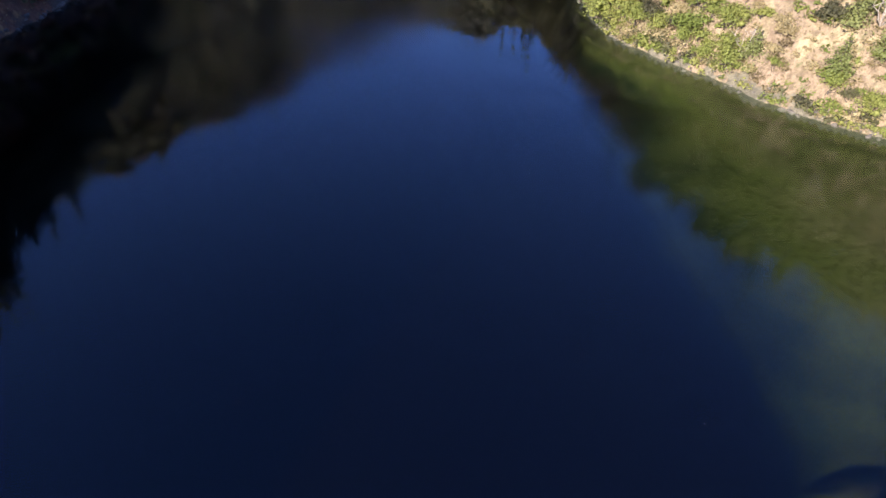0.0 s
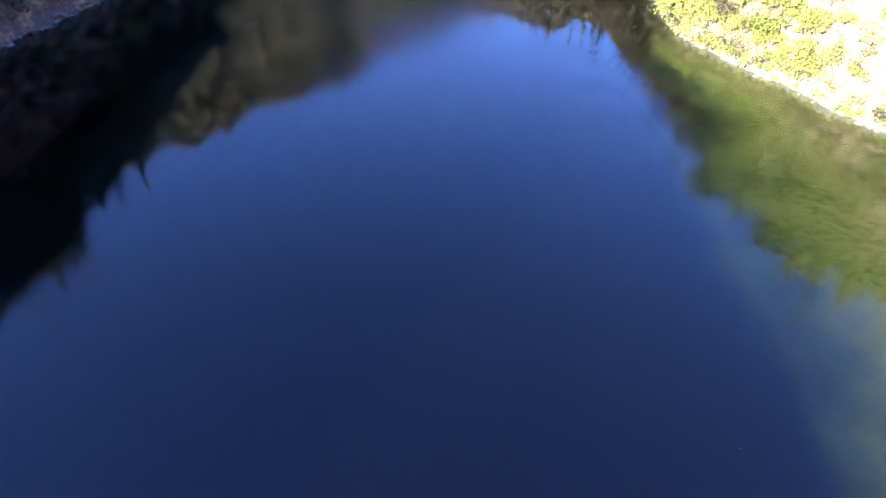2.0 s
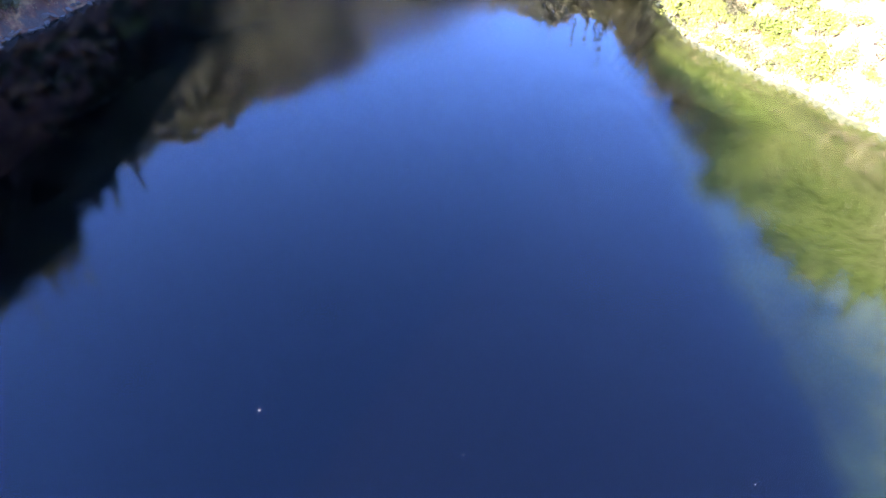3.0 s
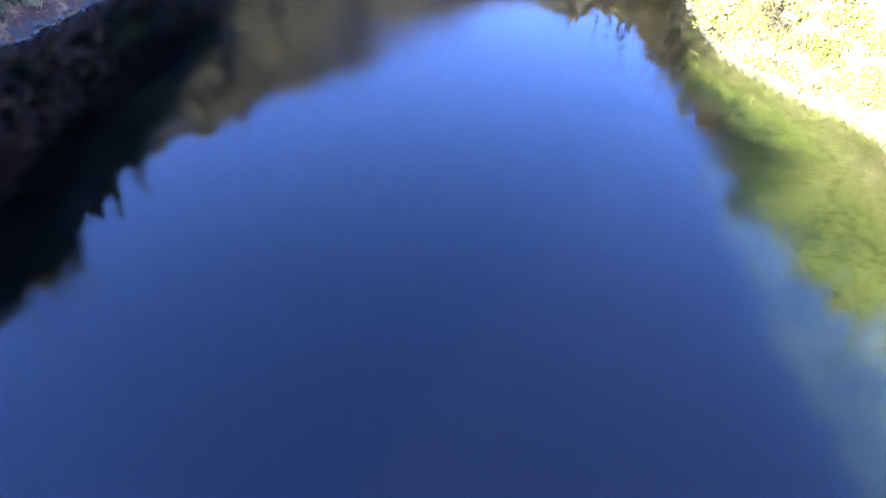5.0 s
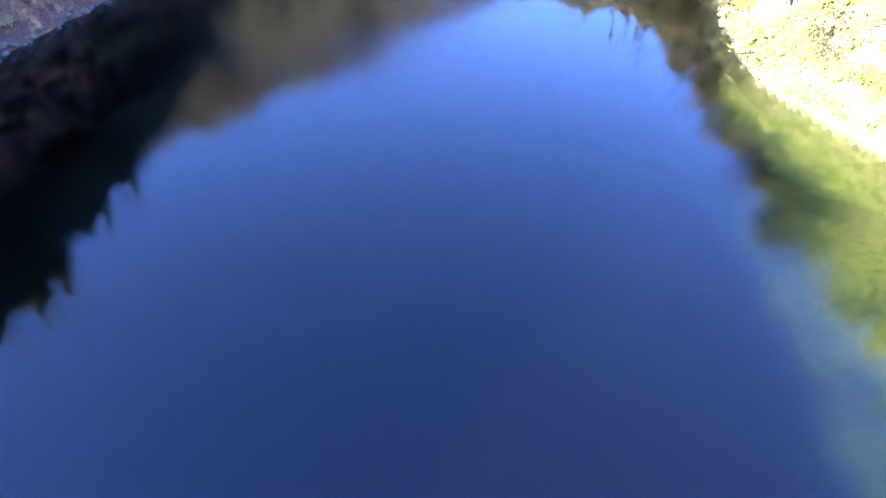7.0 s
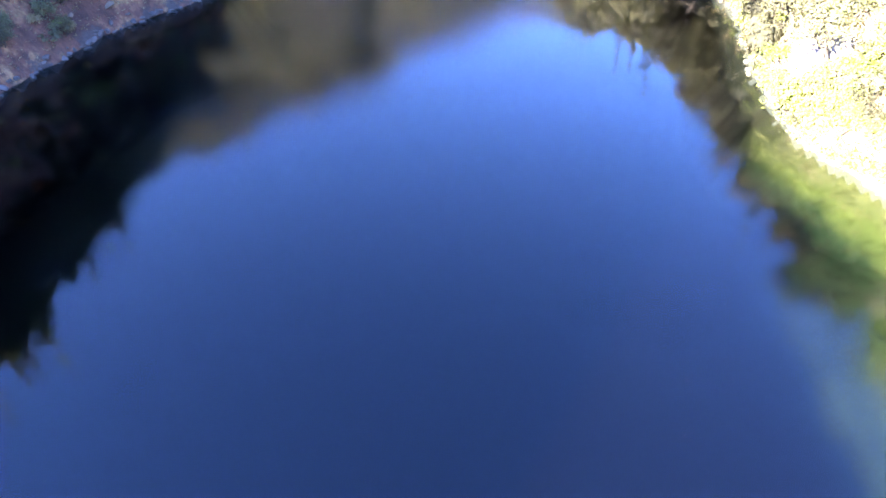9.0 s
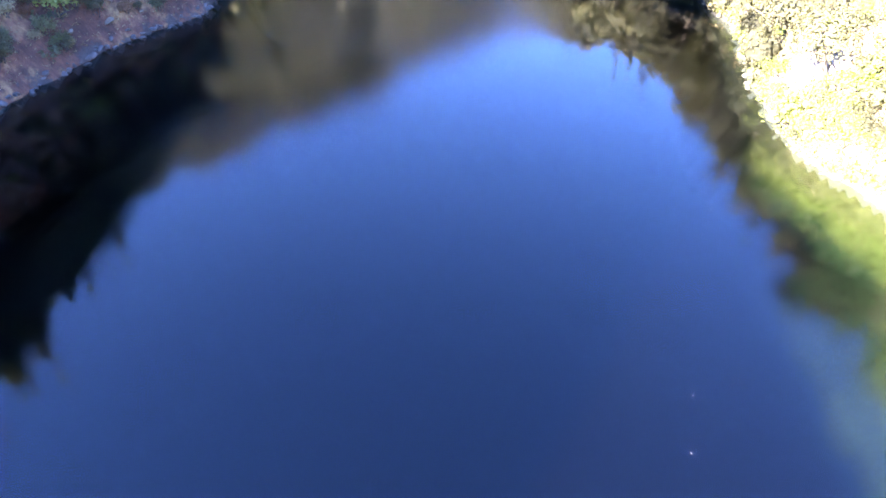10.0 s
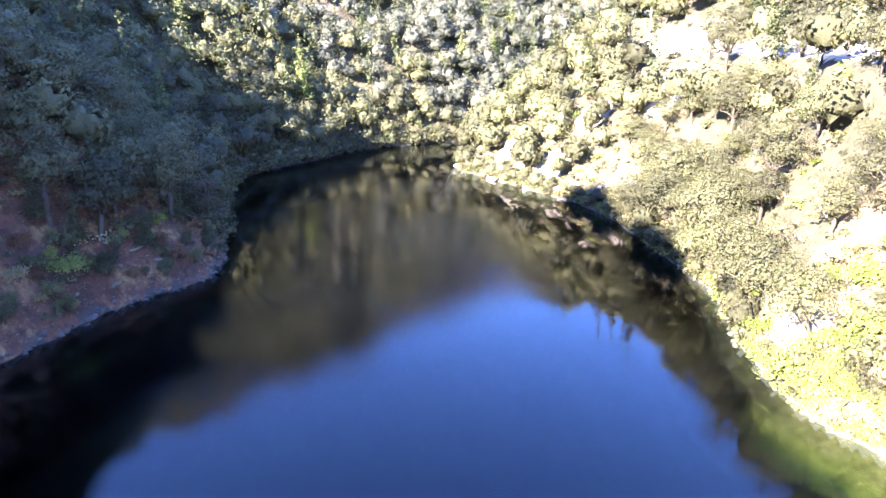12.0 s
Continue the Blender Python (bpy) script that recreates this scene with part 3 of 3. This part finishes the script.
def at_pose(x, y, z, r, scale, lean=0.06):
    return Matrix.LocRotScale((x, y, z), Euler((r.normal(0, lean), r.normal(0, lean), r.uniform(0, 6.283))), (scale * r.uniform(0.88, 1.12), scale * r.uniform(0.88, 1.12), scale * r.uniform(0.88, 1.15)))


def set_at(source, m, group):
    """A copy of a plant at a pose with its scale."""
    ob = copy_thing(source, m)
    ob.matrix_basis = m
    ob["group"] = group
    return ob


def remove_source(root):
    for o in (*root.children_recursive, root):
        bpy.data.objects.remove(o)


# where the woods stand: a jittered grid over the slopes
def scatter(x0, x1, y0, y1, step, seed):
    r = np.random.default_rng(seed)
    X, Y = np.meshgrid(np.arange(x0, x1, step), np.arange(y0, y1, step))
    X, Y = X.ravel() + r.uniform(-0.42, 0.42, X.size) * step, Y.ravel() + r.uniform(-0.42, 0.42, Y.size) * step
    Z, D, W, on_road, cut = height(X, Y)
    keep = ~W & ~on_road & ~cut
    return X[keep], Y[keep], Z[keep], D[keep]


TX, TY, TZ, TD = scatter(-200, 200, -70, 350, 4.2, 21)
r = np.random.default_rng(5)
visible = (TX < -20) & (TD < 62) & (TY < 140) & (TY > -20) | (TY >= 120) & (TX > -170) & (TX < 110) & (TD < 150) & (TX * 0.55 < TY) | (TX > 20) & (TD < 60) & (TY > 8)
open_west = (TX < 0) & (TY < 84) & (TD < np.where(TY < 70, 6 + 3 * wavy(TX, TY, 8.0), 2.5 + 2 * wavy(TX, TY, 8.0)))
open_east = (TX > 0) & (TY < 66) & (TD < np.where(TY < 46, 9, 5) + 4 * wavy(TX, TY, 7.0))
gaps = (wavy(TX, TY, 11.0, 12.0) > 0.66) & (TX > 0) & (TY < 150) & (TD < 24)
chosen = visible & ~open_west & ~open_east & ~gaps & (TD > np.where(TY > 66, 0.9, 2.0)) & ~((TX > 30) & (TZ > 25) & (TZ < 28) & (TY > 132) & (TY < 156))
is_fir = (r.random(len(TX)) < 0.17) & (TD > np.where((TX > 20) & (TY < 170), 16, 6))
thin = r.random(len(TX)) < np.where(TX < 0, 0.68, 0.6)
near = chosen & thin & ((TX < 0) & (TY < 104) & (TY > 20) & (TD < 32) | (TX > 0) & (TY < 125) & (TY > 12) & (TD < 30))

oaks = [oak(100 + i, t, w) for i, (t, w) in enumerate([(7.5, 7.5), (9, 8), (8, 9), (10, 8.5), (6.5, 6.5), (8.5, 7)])]
firs = [fir(200 + i, t, w) for i, (t, w) in enumerate([(13, 5), (10, 4.2), (15.5, 5.6)])]
for i in np.flatnonzero(near):
    source = firs[r.integers(len(firs))] if is_fir[i] else oaks[r.integers(len(oaks))]
    side = "trees on the shaded bank" if TX[i] < 0 else "trees on the sunlit bank"
    set_at(source, at_pose(TX[i], TY[i], TZ[i], r, r.uniform(0.75, 1.15) * (1.25 if TX[i] < 0 else 1)), side)
for source in oaks + firs:
    remove_source(source)


class Grove:
    """Many plants, turned and sized one by one, joined into one mesh."""

    def __init__(self):
        self.v, self.f, self.s, self.m, self.t, self.count = [], [], [], [], [], 0

    def add(self, kind, at, turn, broad, high, material):
        v, f, s = kind
        c, sn = math.cos(turn) * broad, math.sin(turn) * broad
        self.v.append(np.stack([v[:, 0] * c - v[:, 1] * sn, v[:, 0] * sn + v[:, 1] * c, v[:, 2] * high], 1) + np.array(at))
        self.f.append(f + self.count)
        self.s.append(s)
        self.m.append(np.full(len(f), material))
        self.t.append(np.full(len(f), (turn * 7.31) % 1.0, np.float32))
        self.count += len(v)

    def build(self, name, materials, label, category):
        me = quad_mesh(name, np.concatenate(self.v), np.concatenate(self.f), materials, np.concatenate(self.m), np.concatenate(self.s))
        me.attributes.new("tone", "FLOAT", "FACE").data.foreach_set("value", np.concatenate(self.t))
        return tagged(new(name, me), label, category, kind="stuff")


def far_woods(name, pick, label, leaf=OAK_LEAF):
    """Trees too far to tell apart, with real crowns joined into one mesh."""
    r = np.random.default_rng(31)
    oak_kinds = [dome_shape(r, r.uniform(7.6, 9.6), r.uniform(5.6, 7.0), 22, 280, 0.28)[1].arrays() for _ in range(9)]
    high_kinds = [dome_shape(r, 8.8, 6.4, 16, 130, 0.36, False)[1].arrays() for _ in range(6)]
    fir_kinds = [fir_shape(r, t * 1.15, w * 1.15, 13, 5, 0.5)[1].arrays() for t, w in ((13, 5), (16, 5.5), (10, 4.5))]
    grove = Grove()
    for i in np.flatnonzero(pick):
        kinds = fir_kinds if is_fir[i] else high_kinds if TZ[i] > 48 else oak_kinds
        s = r.uniform(0.8, 1.25)
        broad = s * (0.85 if is_fir[i] else 1.15 if TY[i] > 110 or TX[i] < 0 else 1.05)
        grove.add(kinds[r.integers(len(kinds))], (TX[i], TY[i], TZ[i] - 0.5), r.uniform(0, 6.283), broad, s * r.uniform(0.95, 1.3), 1 if is_fir[i] else 2 if TZ[i] > 52 + 12 * wavy(TX[i], TY[i], 9.0) and TY[i] > 190 else 0)
    return grove.build(name, [leaf, FIR_LEAF, UPPER_LEAF], label, "woods")


far = chosen & ~near & (thin | (TZ > 14) | (TY > 125))
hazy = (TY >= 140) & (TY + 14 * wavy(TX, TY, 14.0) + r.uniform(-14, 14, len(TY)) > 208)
far_woods("woods", far & (TX < -15) & (TY < 140), "dense shaded oak and conifer woods on the steep ridge")
far_woods("woods", far & (TX >= 15) & (TY < 140), "sunlit oak woods on the bright hillside")
far_woods("woods", far & (TY >= 140) & ~hazy & (TX < 90), "oak and conifer woods above the lake's bend")
far_woods("woods", far & hazy, "oak and conifer woods on the far hills, tinted pale for haze", HAZE_TINT_LEAF)


def shore_row(line, keep, label, seed):
    """Low crowns standing close along a distant waterline."""
    r = np.random.default_rng(seed)
    kinds = [dome_shape(r, r.uniform(6.5, 8), r.uniform(5.5, 7), 18, 200, 0.24)[1].arrays() for _ in range(6)]
    grove, last = Grove(), np.array([1e9, 0])
    for p in smooth_line(line.tolist(), 1500):
        if keep(*p) and np.hypot(*(p - last)) > 2.6:
            last, s = p, r.uniform(0.5, 1.05)
            grove.add(kinds[r.integers(6)], (p[0] + r.normal(0, 0.7), p[1] + r.normal(0, 0.7), 0.5 - 1.6 * s), r.uniform(0, 6.283), s, s * r.uniform(0.8, 1.2), 0)
    return grove.build("woods", [OAK_LEAF], label, "woods")


shore_row(west_line - np.array([1.6, -0.4]), lambda x, y: y > 86 and x < 30, "low oaks crowding the shaded waterline", 33)
shore_row(east_line + np.array([1.2, 0.3]), lambda x, y: 60 < y < 176 and x < 40, "low oaks along the sunlit waterline", 34)

# ---- trees that stand out: the shaded row over the sunlit shore, pines and a rust-coloured tree opposite ----
def ground_at(x, y):
    return float(height(np.array([float(x)]), np.array([float(y)]))[0][0])


def stand(source, x, y, scale, seed, lean=(0, 0), sink=0.0):
    r = np.random.default_rng(seed)
    m = Matrix.LocRotScale((x, y, ground_at(x, y) - sink), Euler((lean[0], lean[1], 0)), (scale, scale, scale)) @ pose(0, 0, 0, 0, 0, math.degrees(r.uniform(0, 6.28)))
    source.matrix_basis = m
    return source


for k, (x, y, s) in enumerate([(35.0, 76, 1.2), (35.3, 84, 1.25), (34.5, 92, 1.2), (33.2, 100, 1.1), (31.8, 108, 0.9), (36.5, 80, 1.3), (36.0, 96, 1.35), (34.5, 68, 1.2), (33.4, 60.5, 1.05), (33.6, 53.5, 0.9)]):
    tree = stand(oak(300 + k, 8.5, 8.5, label="grey-green oak leaning out over the water"), x, y, s, k, (0, -0.28))
    tree["group"] = "trees overhanging the shore"
for k, (x, y, s) in enumerate([(-42.8, 72.1, 0.55), (-37.4, 77.5, 0.5), (-44.5, 84.0, 0.7), (-41.5, 90.0, 0.65), (-40.5, 81.0, 0.6), (-46.0, 70.5, 0.5), (-47.5, 63.0, 0.55), (-43.0, 78.5, 0.75), (-36.2, 84.5, 0.6)]):
    stand(fir(320 + k, 12, 5.5, "young blue-green pine on the shaded bank"), x, y, s, k)
for k, (x, y, s) in enumerate([(40.3, 33.2, 0.38), (44.8, 26.2, 0.48), (46.4, 28.4, 0.5), (48.2, 25.2, 0.42), (37.0, 46.0, 0.4), (52.0, 33.0, 0.45), (47.0, 37.5, 0.42)]):
    stand(fir(350 + k, 9, 8, "young bright-green conifer on the dry sunlit bank", PALE_FIR_LEAF), x, y, s, k)["group"] = "young conifers on the sunlit bank"
stand(fir(319, 15.5, 6.5, "tall dark conifer on the crest of the shaded bank"), -62.0, 63.0, 1.0, 2)
stand(oak(330, 8.5, 6, DRY_RED, "rust-brown dried oak above the shaded shore"), -37.2, 97.5, 0.95, 3)
for k, (x, y, s) in enumerate([(-39.0, 183.0, 1.4), (-72.5, 173.0, 1.2), (-68.0, 174.5, 1.3), (-57.0, 134.0, 0.95), (63, 151, 0.8), (52.0, 163.0, 0.7), (58, 160, 0.75),
                                (6.3, 226.0, 1.15), (17.1, 235.3, 1.05), (25.7, 254.7, 1.2)]):
    stand(fir(340 + k, 14, 5.5, "tall conifer standing above the oaks, tinted pale as if sunlit", PALE_FIR_LEAF), x, y, s, k)

# ---- bushes ----
GREEN_BUSH = [bush(400 + i, t, w, BUSH_LEAF, "bright yellow-green bush on the dry bank") for i, (t, w) in enumerate([(1.7, 2.6), (2.2, 2.9), (1.2, 2.1)])]
DARK_BUSH = [bush(410 + i, t, w, OAK_LEAF, "dull olive shrub on the steep slope") for i, (t, w) in enumerate([(1.9, 2.7), (1.4, 2.2)])]
DRY_BUSH = [bush(420 + i, t, w, DRY_LEAF, "dry straw-coloured brush on the bank") for i, (t, w) in enumerate([(1.2, 2.3), (0.9, 2.0)])]
RED_BUSH = [bush(430 + i, t, w, DRY_RED, "withered red-brown brush among fallen leaves") for i, (t, w) in enumerate([(1.0, 2.1), (1.4, 2.3)])]
DEAD = [bare_shrub(440, 2.2, 2.4), bare_shrub(441, 3.2, 3.0)]
r = np.random.default_rng(17)
low_east, low_west = [], []  # the brush higher up, too dense to count
BX, BY, BZ, BD = scatter(20, 64, 6, 60, 1.55, 41)
for x, y, z, d in zip(BX, BY, BZ, BD):
    if 0.3 < d < 13 and r.random() < (1.0 if d < 3.5 else 0.75) * (1.0 if wavy(x, y, 4.0, 6.0) < 0.6 else 0.4) * (0.55 if y < 34 else 1.0):
        roll = r.random()
        if d > 9:
            low_east.append((x, y, z))
            continue
        kinds = GREEN_BUSH if roll < 0.5 else DARK_BUSH if roll < (0.8 if y > 40 else 0.6) else DRY_BUSH if roll < 0.985 else DEAD
        set_at(kinds[r.integers(len(kinds))], at_pose(x, y, z, r, r.uniform(0.7, 1.35) * (1.25 if y > 40 else 1.0), 0.1), "bushes on the sunlit bank")
BX, BY, BZ, BD = scatter(-66, -28, 30, 92, 1.65, 43)
for x, y, z, d in zip(BX, BY, BZ, BD):
    if 0.7 < d < 15 and r.random() < 0.85:
        roll = r.random()
        if d > 6 or y < 46 or roll < 0.12:
            low_west.append((x, y, z))
            continue
        kinds = RED_BUSH if roll < 0.32 else DARK_BUSH if roll < 0.86 else DRY_BUSH if roll < 0.93 else GREEN_BUSH
        set_at(kinds[r.integers(len(kinds))], at_pose(x, y, z, r, r.uniform(0.6, 1.25), 0.1) @ Matrix.Diagonal((0.9, 0.9, r.uniform(1.2, 1.9), 1)), "bushes on the shaded bank")
for x, y, s, kinds in [(-42.2, 67.8, 2.1, GREEN_BUSH), (-41.6, 65.6, 0.7, GREEN_BUSH), (-41.9, 65.0, 0.75, DARK_BUSH), (-44.9, 65.4, 1.0, DARK_BUSH), (-39.4, 77.6, 1.6, DARK_BUSH)]:
    set_at(kinds[0], at_pose(x, y, ground_at(x, y), r, s, 0.05), "bushes on the shaded bank")
for x, y, s, kinds in [(32.9, 46.2, 1.2, GREEN_BUSH), (34.2, 42.6, 1.3, GREEN_BUSH), (35.6, 39.5, 1.1, GREEN_BUSH), (36.8, 36.6, 1.2, GREEN_BUSH), (38.2, 34.8, 1.55, GREEN_BUSH), (46.5, 22.4, 1.2, GREEN_BUSH),
                       (44.3, 25.5, 1.0, GREEN_BUSH), (33.6, 47.2, 1.3, DARK_BUSH), (31.9, 48.5, 1.2, GREEN_BUSH), (34.0, 44.4, 1.0, GREEN_BUSH), (42.7, 32.5, 1.5, DRY_BUSH), (36.9, 41.2, 1.5, DRY_BUSH),
                       (41.6, 31.6, 1.2, DRY_BUSH), (45.6, 30.2, 1.7, DARK_BUSH)]:
    set_at(kinds[1], at_pose(x, y, ground_at(x, y), r, s, 0.05), "bushes on the sunlit bank")
set_at(GREEN_BUSH[1], at_pose(23.6, -14.6, ground_at(23.6, -14.6), r, 1.3, 0.02), "bushes on the sunlit bank")
for x, y, s in [(38.0, 104.5, 1.7), (48.3, 27.3, 1.5), (41.0, 66.5, 1.4), (44.5, 52.0, 1.3), (47.0, 60.0, 1.6)]:
    set_at(DEAD[1], at_pose(x, y, ground_at(x, y), r, s, 0.1), "dead shrubs on the sunlit bank")
for source in GREEN_BUSH + DARK_BUSH + DRY_BUSH + RED_BUSH + DEAD:
    remove_source(source)


def undergrowth(name, picks, label, materials, size=1.0):
    """Low scrub too dense to count, joined into one mesh."""
    r = np.random.default_rng(53)
    kinds = [bush_shape(r, 1.8, 2.6, 5, 12, 0.2)[1].arrays() for _ in range(6)]
    grove = Grove()
    for x, y, z in picks:
        s = size * r.uniform(0.6, 1.35) * (1.9 if x < 0 and y > 95 else 1.0)
        grove.add(kinds[r.integers(6)], (x, y, z - 0.15), r.uniform(0, 6.283), s, s * r.uniform(0.8, 1.2), r.integers(len(materials)))
    return grove.build(name, materials, label, "undergrowth")


undergrowth("undergrowth", low_east, "bright green and dry brush higher on the sunlit bank", [BUSH_LEAF, BUSH_LEAF, DRY_LEAF, OAK_LEAF])
undergrowth("undergrowth", low_west, "rust-brown and olive brush on the shaded bank", [DRY_RED, OAK_LEAF, DRY_RED, FIR_LEAF, OAK_LEAF, DRY_LEAF], 1.1)
UX, UY, UZ, UD = scatter(0, 90, 40, 200, 2.1, 61)
pick = ((UY > 52) & (UD < 9) & (r.random(len(UX)) < 0.8) | (UD > 8) & (UD < 40) & (r.random(len(UX)) < 0.3)) & (UD > 0.3)
edge = np.array([(x + 0.35, y, 0.25) for x, y in smooth_line(east_line.tolist(), 900) if 58 < y < 176 and r.random() < 0.75])
undergrowth("undergrowth", [*zip(UX[pick], UY[pick], UZ[pick]), *edge], "sunlit scrub between the trees and along the shore", [OAK_LEAF, OAK_LEAF, DRY_LEAF, BUSH_LEAF, OAK_LEAF])
UX, UY, UZ, UD = scatter(22, 66, 4, 58, 1.1, 63)
pick = (UD > 0.6) & (UD < 15) & (r.random(len(UX)) < np.where(wavy(UX, UY, 3.5, 9.0) < 0.35, 0.85, 0.35))
edge = [(x + r.uniform(0.0, 1.0), y + r.uniform(-0.4, 0.4), 0.2) for x, y in smooth_line(east_line.tolist(), 1100) if 8 < y < 60 and r.random() < np.where(y > 36, 0.9, 0.5)]
edge = [(x, y, max(ground_at(x, y), 0.1)) for x, y, z in edge]
undergrowth("undergrowth", edge, "green weeds and brush along the sunlit waterline", [BUSH_LEAF, OAK_LEAF, BUSH_LEAF, DRY_LEAF], 0.75)
undergrowth("undergrowth", zip(UX[pick], UY[pick], UZ[pick]), "low weeds and dry brush on the sunlit bank", [DRY_LEAF, BUSH_LEAF, DRY_LEAF, BUSH_LEAF, DRY_LEAF], 0.6)
UX, UY, UZ, UD = scatter(-110, 20, 60, 230, 2.1, 62)
pick = ((UY > 86) & (UD < 7) | (UD > 12) & (UD < 30) & (UY < 110)) & (UD > 0.2) & (r.random(len(UX)) < np.where(UD < 8, 0.85, 0.5))
edge = np.array([(x - 0.3, y + 0.2, 0.25) for x, y in smooth_line(west_line.tolist(), 700) if y > 90 and x < 40 and r.random() < 0.8])
undergrowth("undergrowth", [*zip(UX[pick], UY[pick], UZ[pick]), *edge], "shaded scrub under the trees and along the shore", [OAK_LEAF, OAK_LEAF, FIR_LEAF, OAK_LEAF])


def grass(name, picks, label, material, tall):
    r = np.random.default_rng(71)
    p = np.repeat(np.array(picks), 5, 0)
    n = len(p)
    p[:, :2] += r.normal(0, 0.13, (n, 2))
    a, h = r.uniform(0, 6.283, n), tall * r.uniform(0.5, 1.3, n)
    side = np.stack([np.cos(a), np.sin(a), 0 * a], 1) * (0.05 + 0.06 * r.random(n))[:, None]
    lean = np.stack([r.normal(0, 0.8, n), r.normal(0, 0.8, n), 1 + 0 * a], 1) * h[:, None]
    base = p - np.array([0, 0, 0.08])
    blades = np.stack([base - side, base + side, base + lean * 0.6 + side * 0.8, base + lean], 1).reshape(-1, 3)
    return tagged(new(name, quad_mesh(name, blades, np.arange(n * 4).reshape(n, 4), [material])), label, "grass", kind="stuff")


def tufts(x0, x1, y0, y1, step, seed, reach):
    x, y, z, d = scatter(x0, x1, y0, y1, step, seed)
    keep = (d < reach) & (d > 0.5) & (wavy(x, y, 3.0, 2.0) + 0.6 * wavy(x, y, 9.0, 8.0) > -0.35)
    return np.stack([x, y, z], 1)[keep]


grass("dry_grass", tufts(22, 64, -20, 72, 0.45, 81, 16), "pale dry grass tufts on the sunlit bank", DRY_LEAF, 0.2)
grass("dry_grass", tufts(-66, -28, 25, 95, 0.6, 82, 15), "tawny dry grass and litter on the shaded bank", DRY_LEAF, 0.2)

# ---- rocks along both waterlines ----
def rock_mesh(seed, material):
    r = np.random.default_rng(seed)
    bm = bmesh.new()
    bmesh.ops.create_icosphere(bm, subdivisions=2, radius=0.5)
    shape = np.array([1.0, r.uniform(0.6, 0.9), r.uniform(0.45, 0.7)])
    cuts = [(Vector(r.normal(0, 1, 3)).normalized(), r.uniform(0.3, 0.42)) for _ in range(7)]
    for v in bm.verts:
        for way, at in cuts:
            over = v.co.dot(way) - at
            if over > 0:
                v.co -= way * over
        v.co = Vector(np.array(v.co) * shape) * (1 + 0.12 * noise.noise(v.co * 4 + Vector((seed, 0, 0))))
    me = bpy.data.meshes.new("rock")
    bm.to_mesh(me)
    bm.free()
    me.materials.append(material)
    return me


def lay_rocks(line, span, every, meshes, sizes, label, group, seed, spread=0.22, inland=0.0):
    r = np.random.default_rng(seed)
    last = None
    for p in line:
        if not span[0] < p[1] < span[1]:
            continue
        if last is not None and np.hypot(*(p - last)) < every:
            continue
        last = p
        s = r.uniform(*sizes)
        x, y = p + r.normal(0, spread, 2) + np.array([abs(r.normal(0, inland)), 0])
        z = max(ground_at(x, y), -0.15)
        ob = new("rock", meshes[r.integers(len(meshes))])
        ob.matrix_basis = Matrix.LocRotScale((x, y, z + r.uniform(-0.05, 0.15) * s), Euler((r.normal(0, 0.2), r.normal(0, 0.2), r.uniform(0, 6.28))), (s * r.uniform(0.9, 1.5), s, s * r.uniform(0.7, 1.1)))
        tagged(ob, label, "rock", group)


fine_west, fine_east = smooth_line(west_line.tolist(), 1500), smooth_line(east_line.tolist(), 1500)
lay_rocks(fine_west, (22, 98), 0.5, [rock_mesh(i, ROCK_GREY) for i in range(6)], (0.3, 1.1), "grey angular rock at the shaded waterline", "rocks at the shaded waterline", 91)
lay_rocks(fine_west - np.array([2.2, -1.0]), (68, 86), 1.3, [rock_mesh(30 + i, ROCK_TAWNY) for i in range(4)], (0.6, 1.7), "tawny weathered rock on the shaded point", "rocks on the shaded point", 94, 1.1)
lay_rocks(fine_east, (8, 70), 1.0, [rock_mesh(10 + i, ROCK_SHORE) for i in range(5)], (0.25, 1.0), "pale rock at the sunlit waterline", "rocks at the sunlit waterline", 92, 0.35)
lay_rocks(fine_east, (118, 172), 1.4, [rock_mesh(20 + i, ROCK_PALE) for i in range(5)], (0.8, 3.2), "pale weathered rock on the lake's point", "rocks on the point", 93, 0.9, 3.0)

# ---- poles beside the road ----
def utility_pole(x, y, tall):
    root = tagged(new("utility_pole"), "weathered wooden utility pole beside the hillside road", "pole", "poles beside the road")
    root.location = (x, y, ground_at(x, y))
    new("post", join_tubes("post", [tube([(0, 0, -0.6), (0, 0, tall * 0.5), (0, 0, tall)], [0.17, 0.15, 0.11], 8)], POLE_WOOD)).parent = root
    new("crossarm", join_tubes("crossarm", [tube([(-1.1, 0.16, tall - 0.7), (1.1, 0.16, tall - 0.7)], [0.08, 0.08], 4)], POLE_WOOD)).parent = root


utility_pole(48.0, 158.0, 6.0)
utility_pole(59.8, 140.0, 8.5)


def floating_leaves(count):
    """Scattered specks of leaf and foam on the open water."""
    r = np.random.default_rng(101)
    at = np.stack([r.uniform(-26, 22, count), r.uniform(-20, 60, count), np.full(count, 0.015)], 1)
    a, s = r.uniform(0, 6.283, count), r.uniform(0.025, 0.06, count)[:, None]
    u = np.stack([np.cos(a), np.sin(a), 0 * a], 1) * s
    v = np.stack([-np.sin(a), np.cos(a), 0 * a], 1) * s * 0.5
    corners = np.stack([at - u, at - v, at + u, at + v], 1).reshape(-1, 3)
    me = quad_mesh("floating_leaves", corners, np.arange(count * 4).reshape(count, 4), [PALE_BARK])
    tagged(new("floating_leaves", me), "pale specks of fallen leaf drifting on the water", "leaves", kind="stuff")


floating_leaves(45)
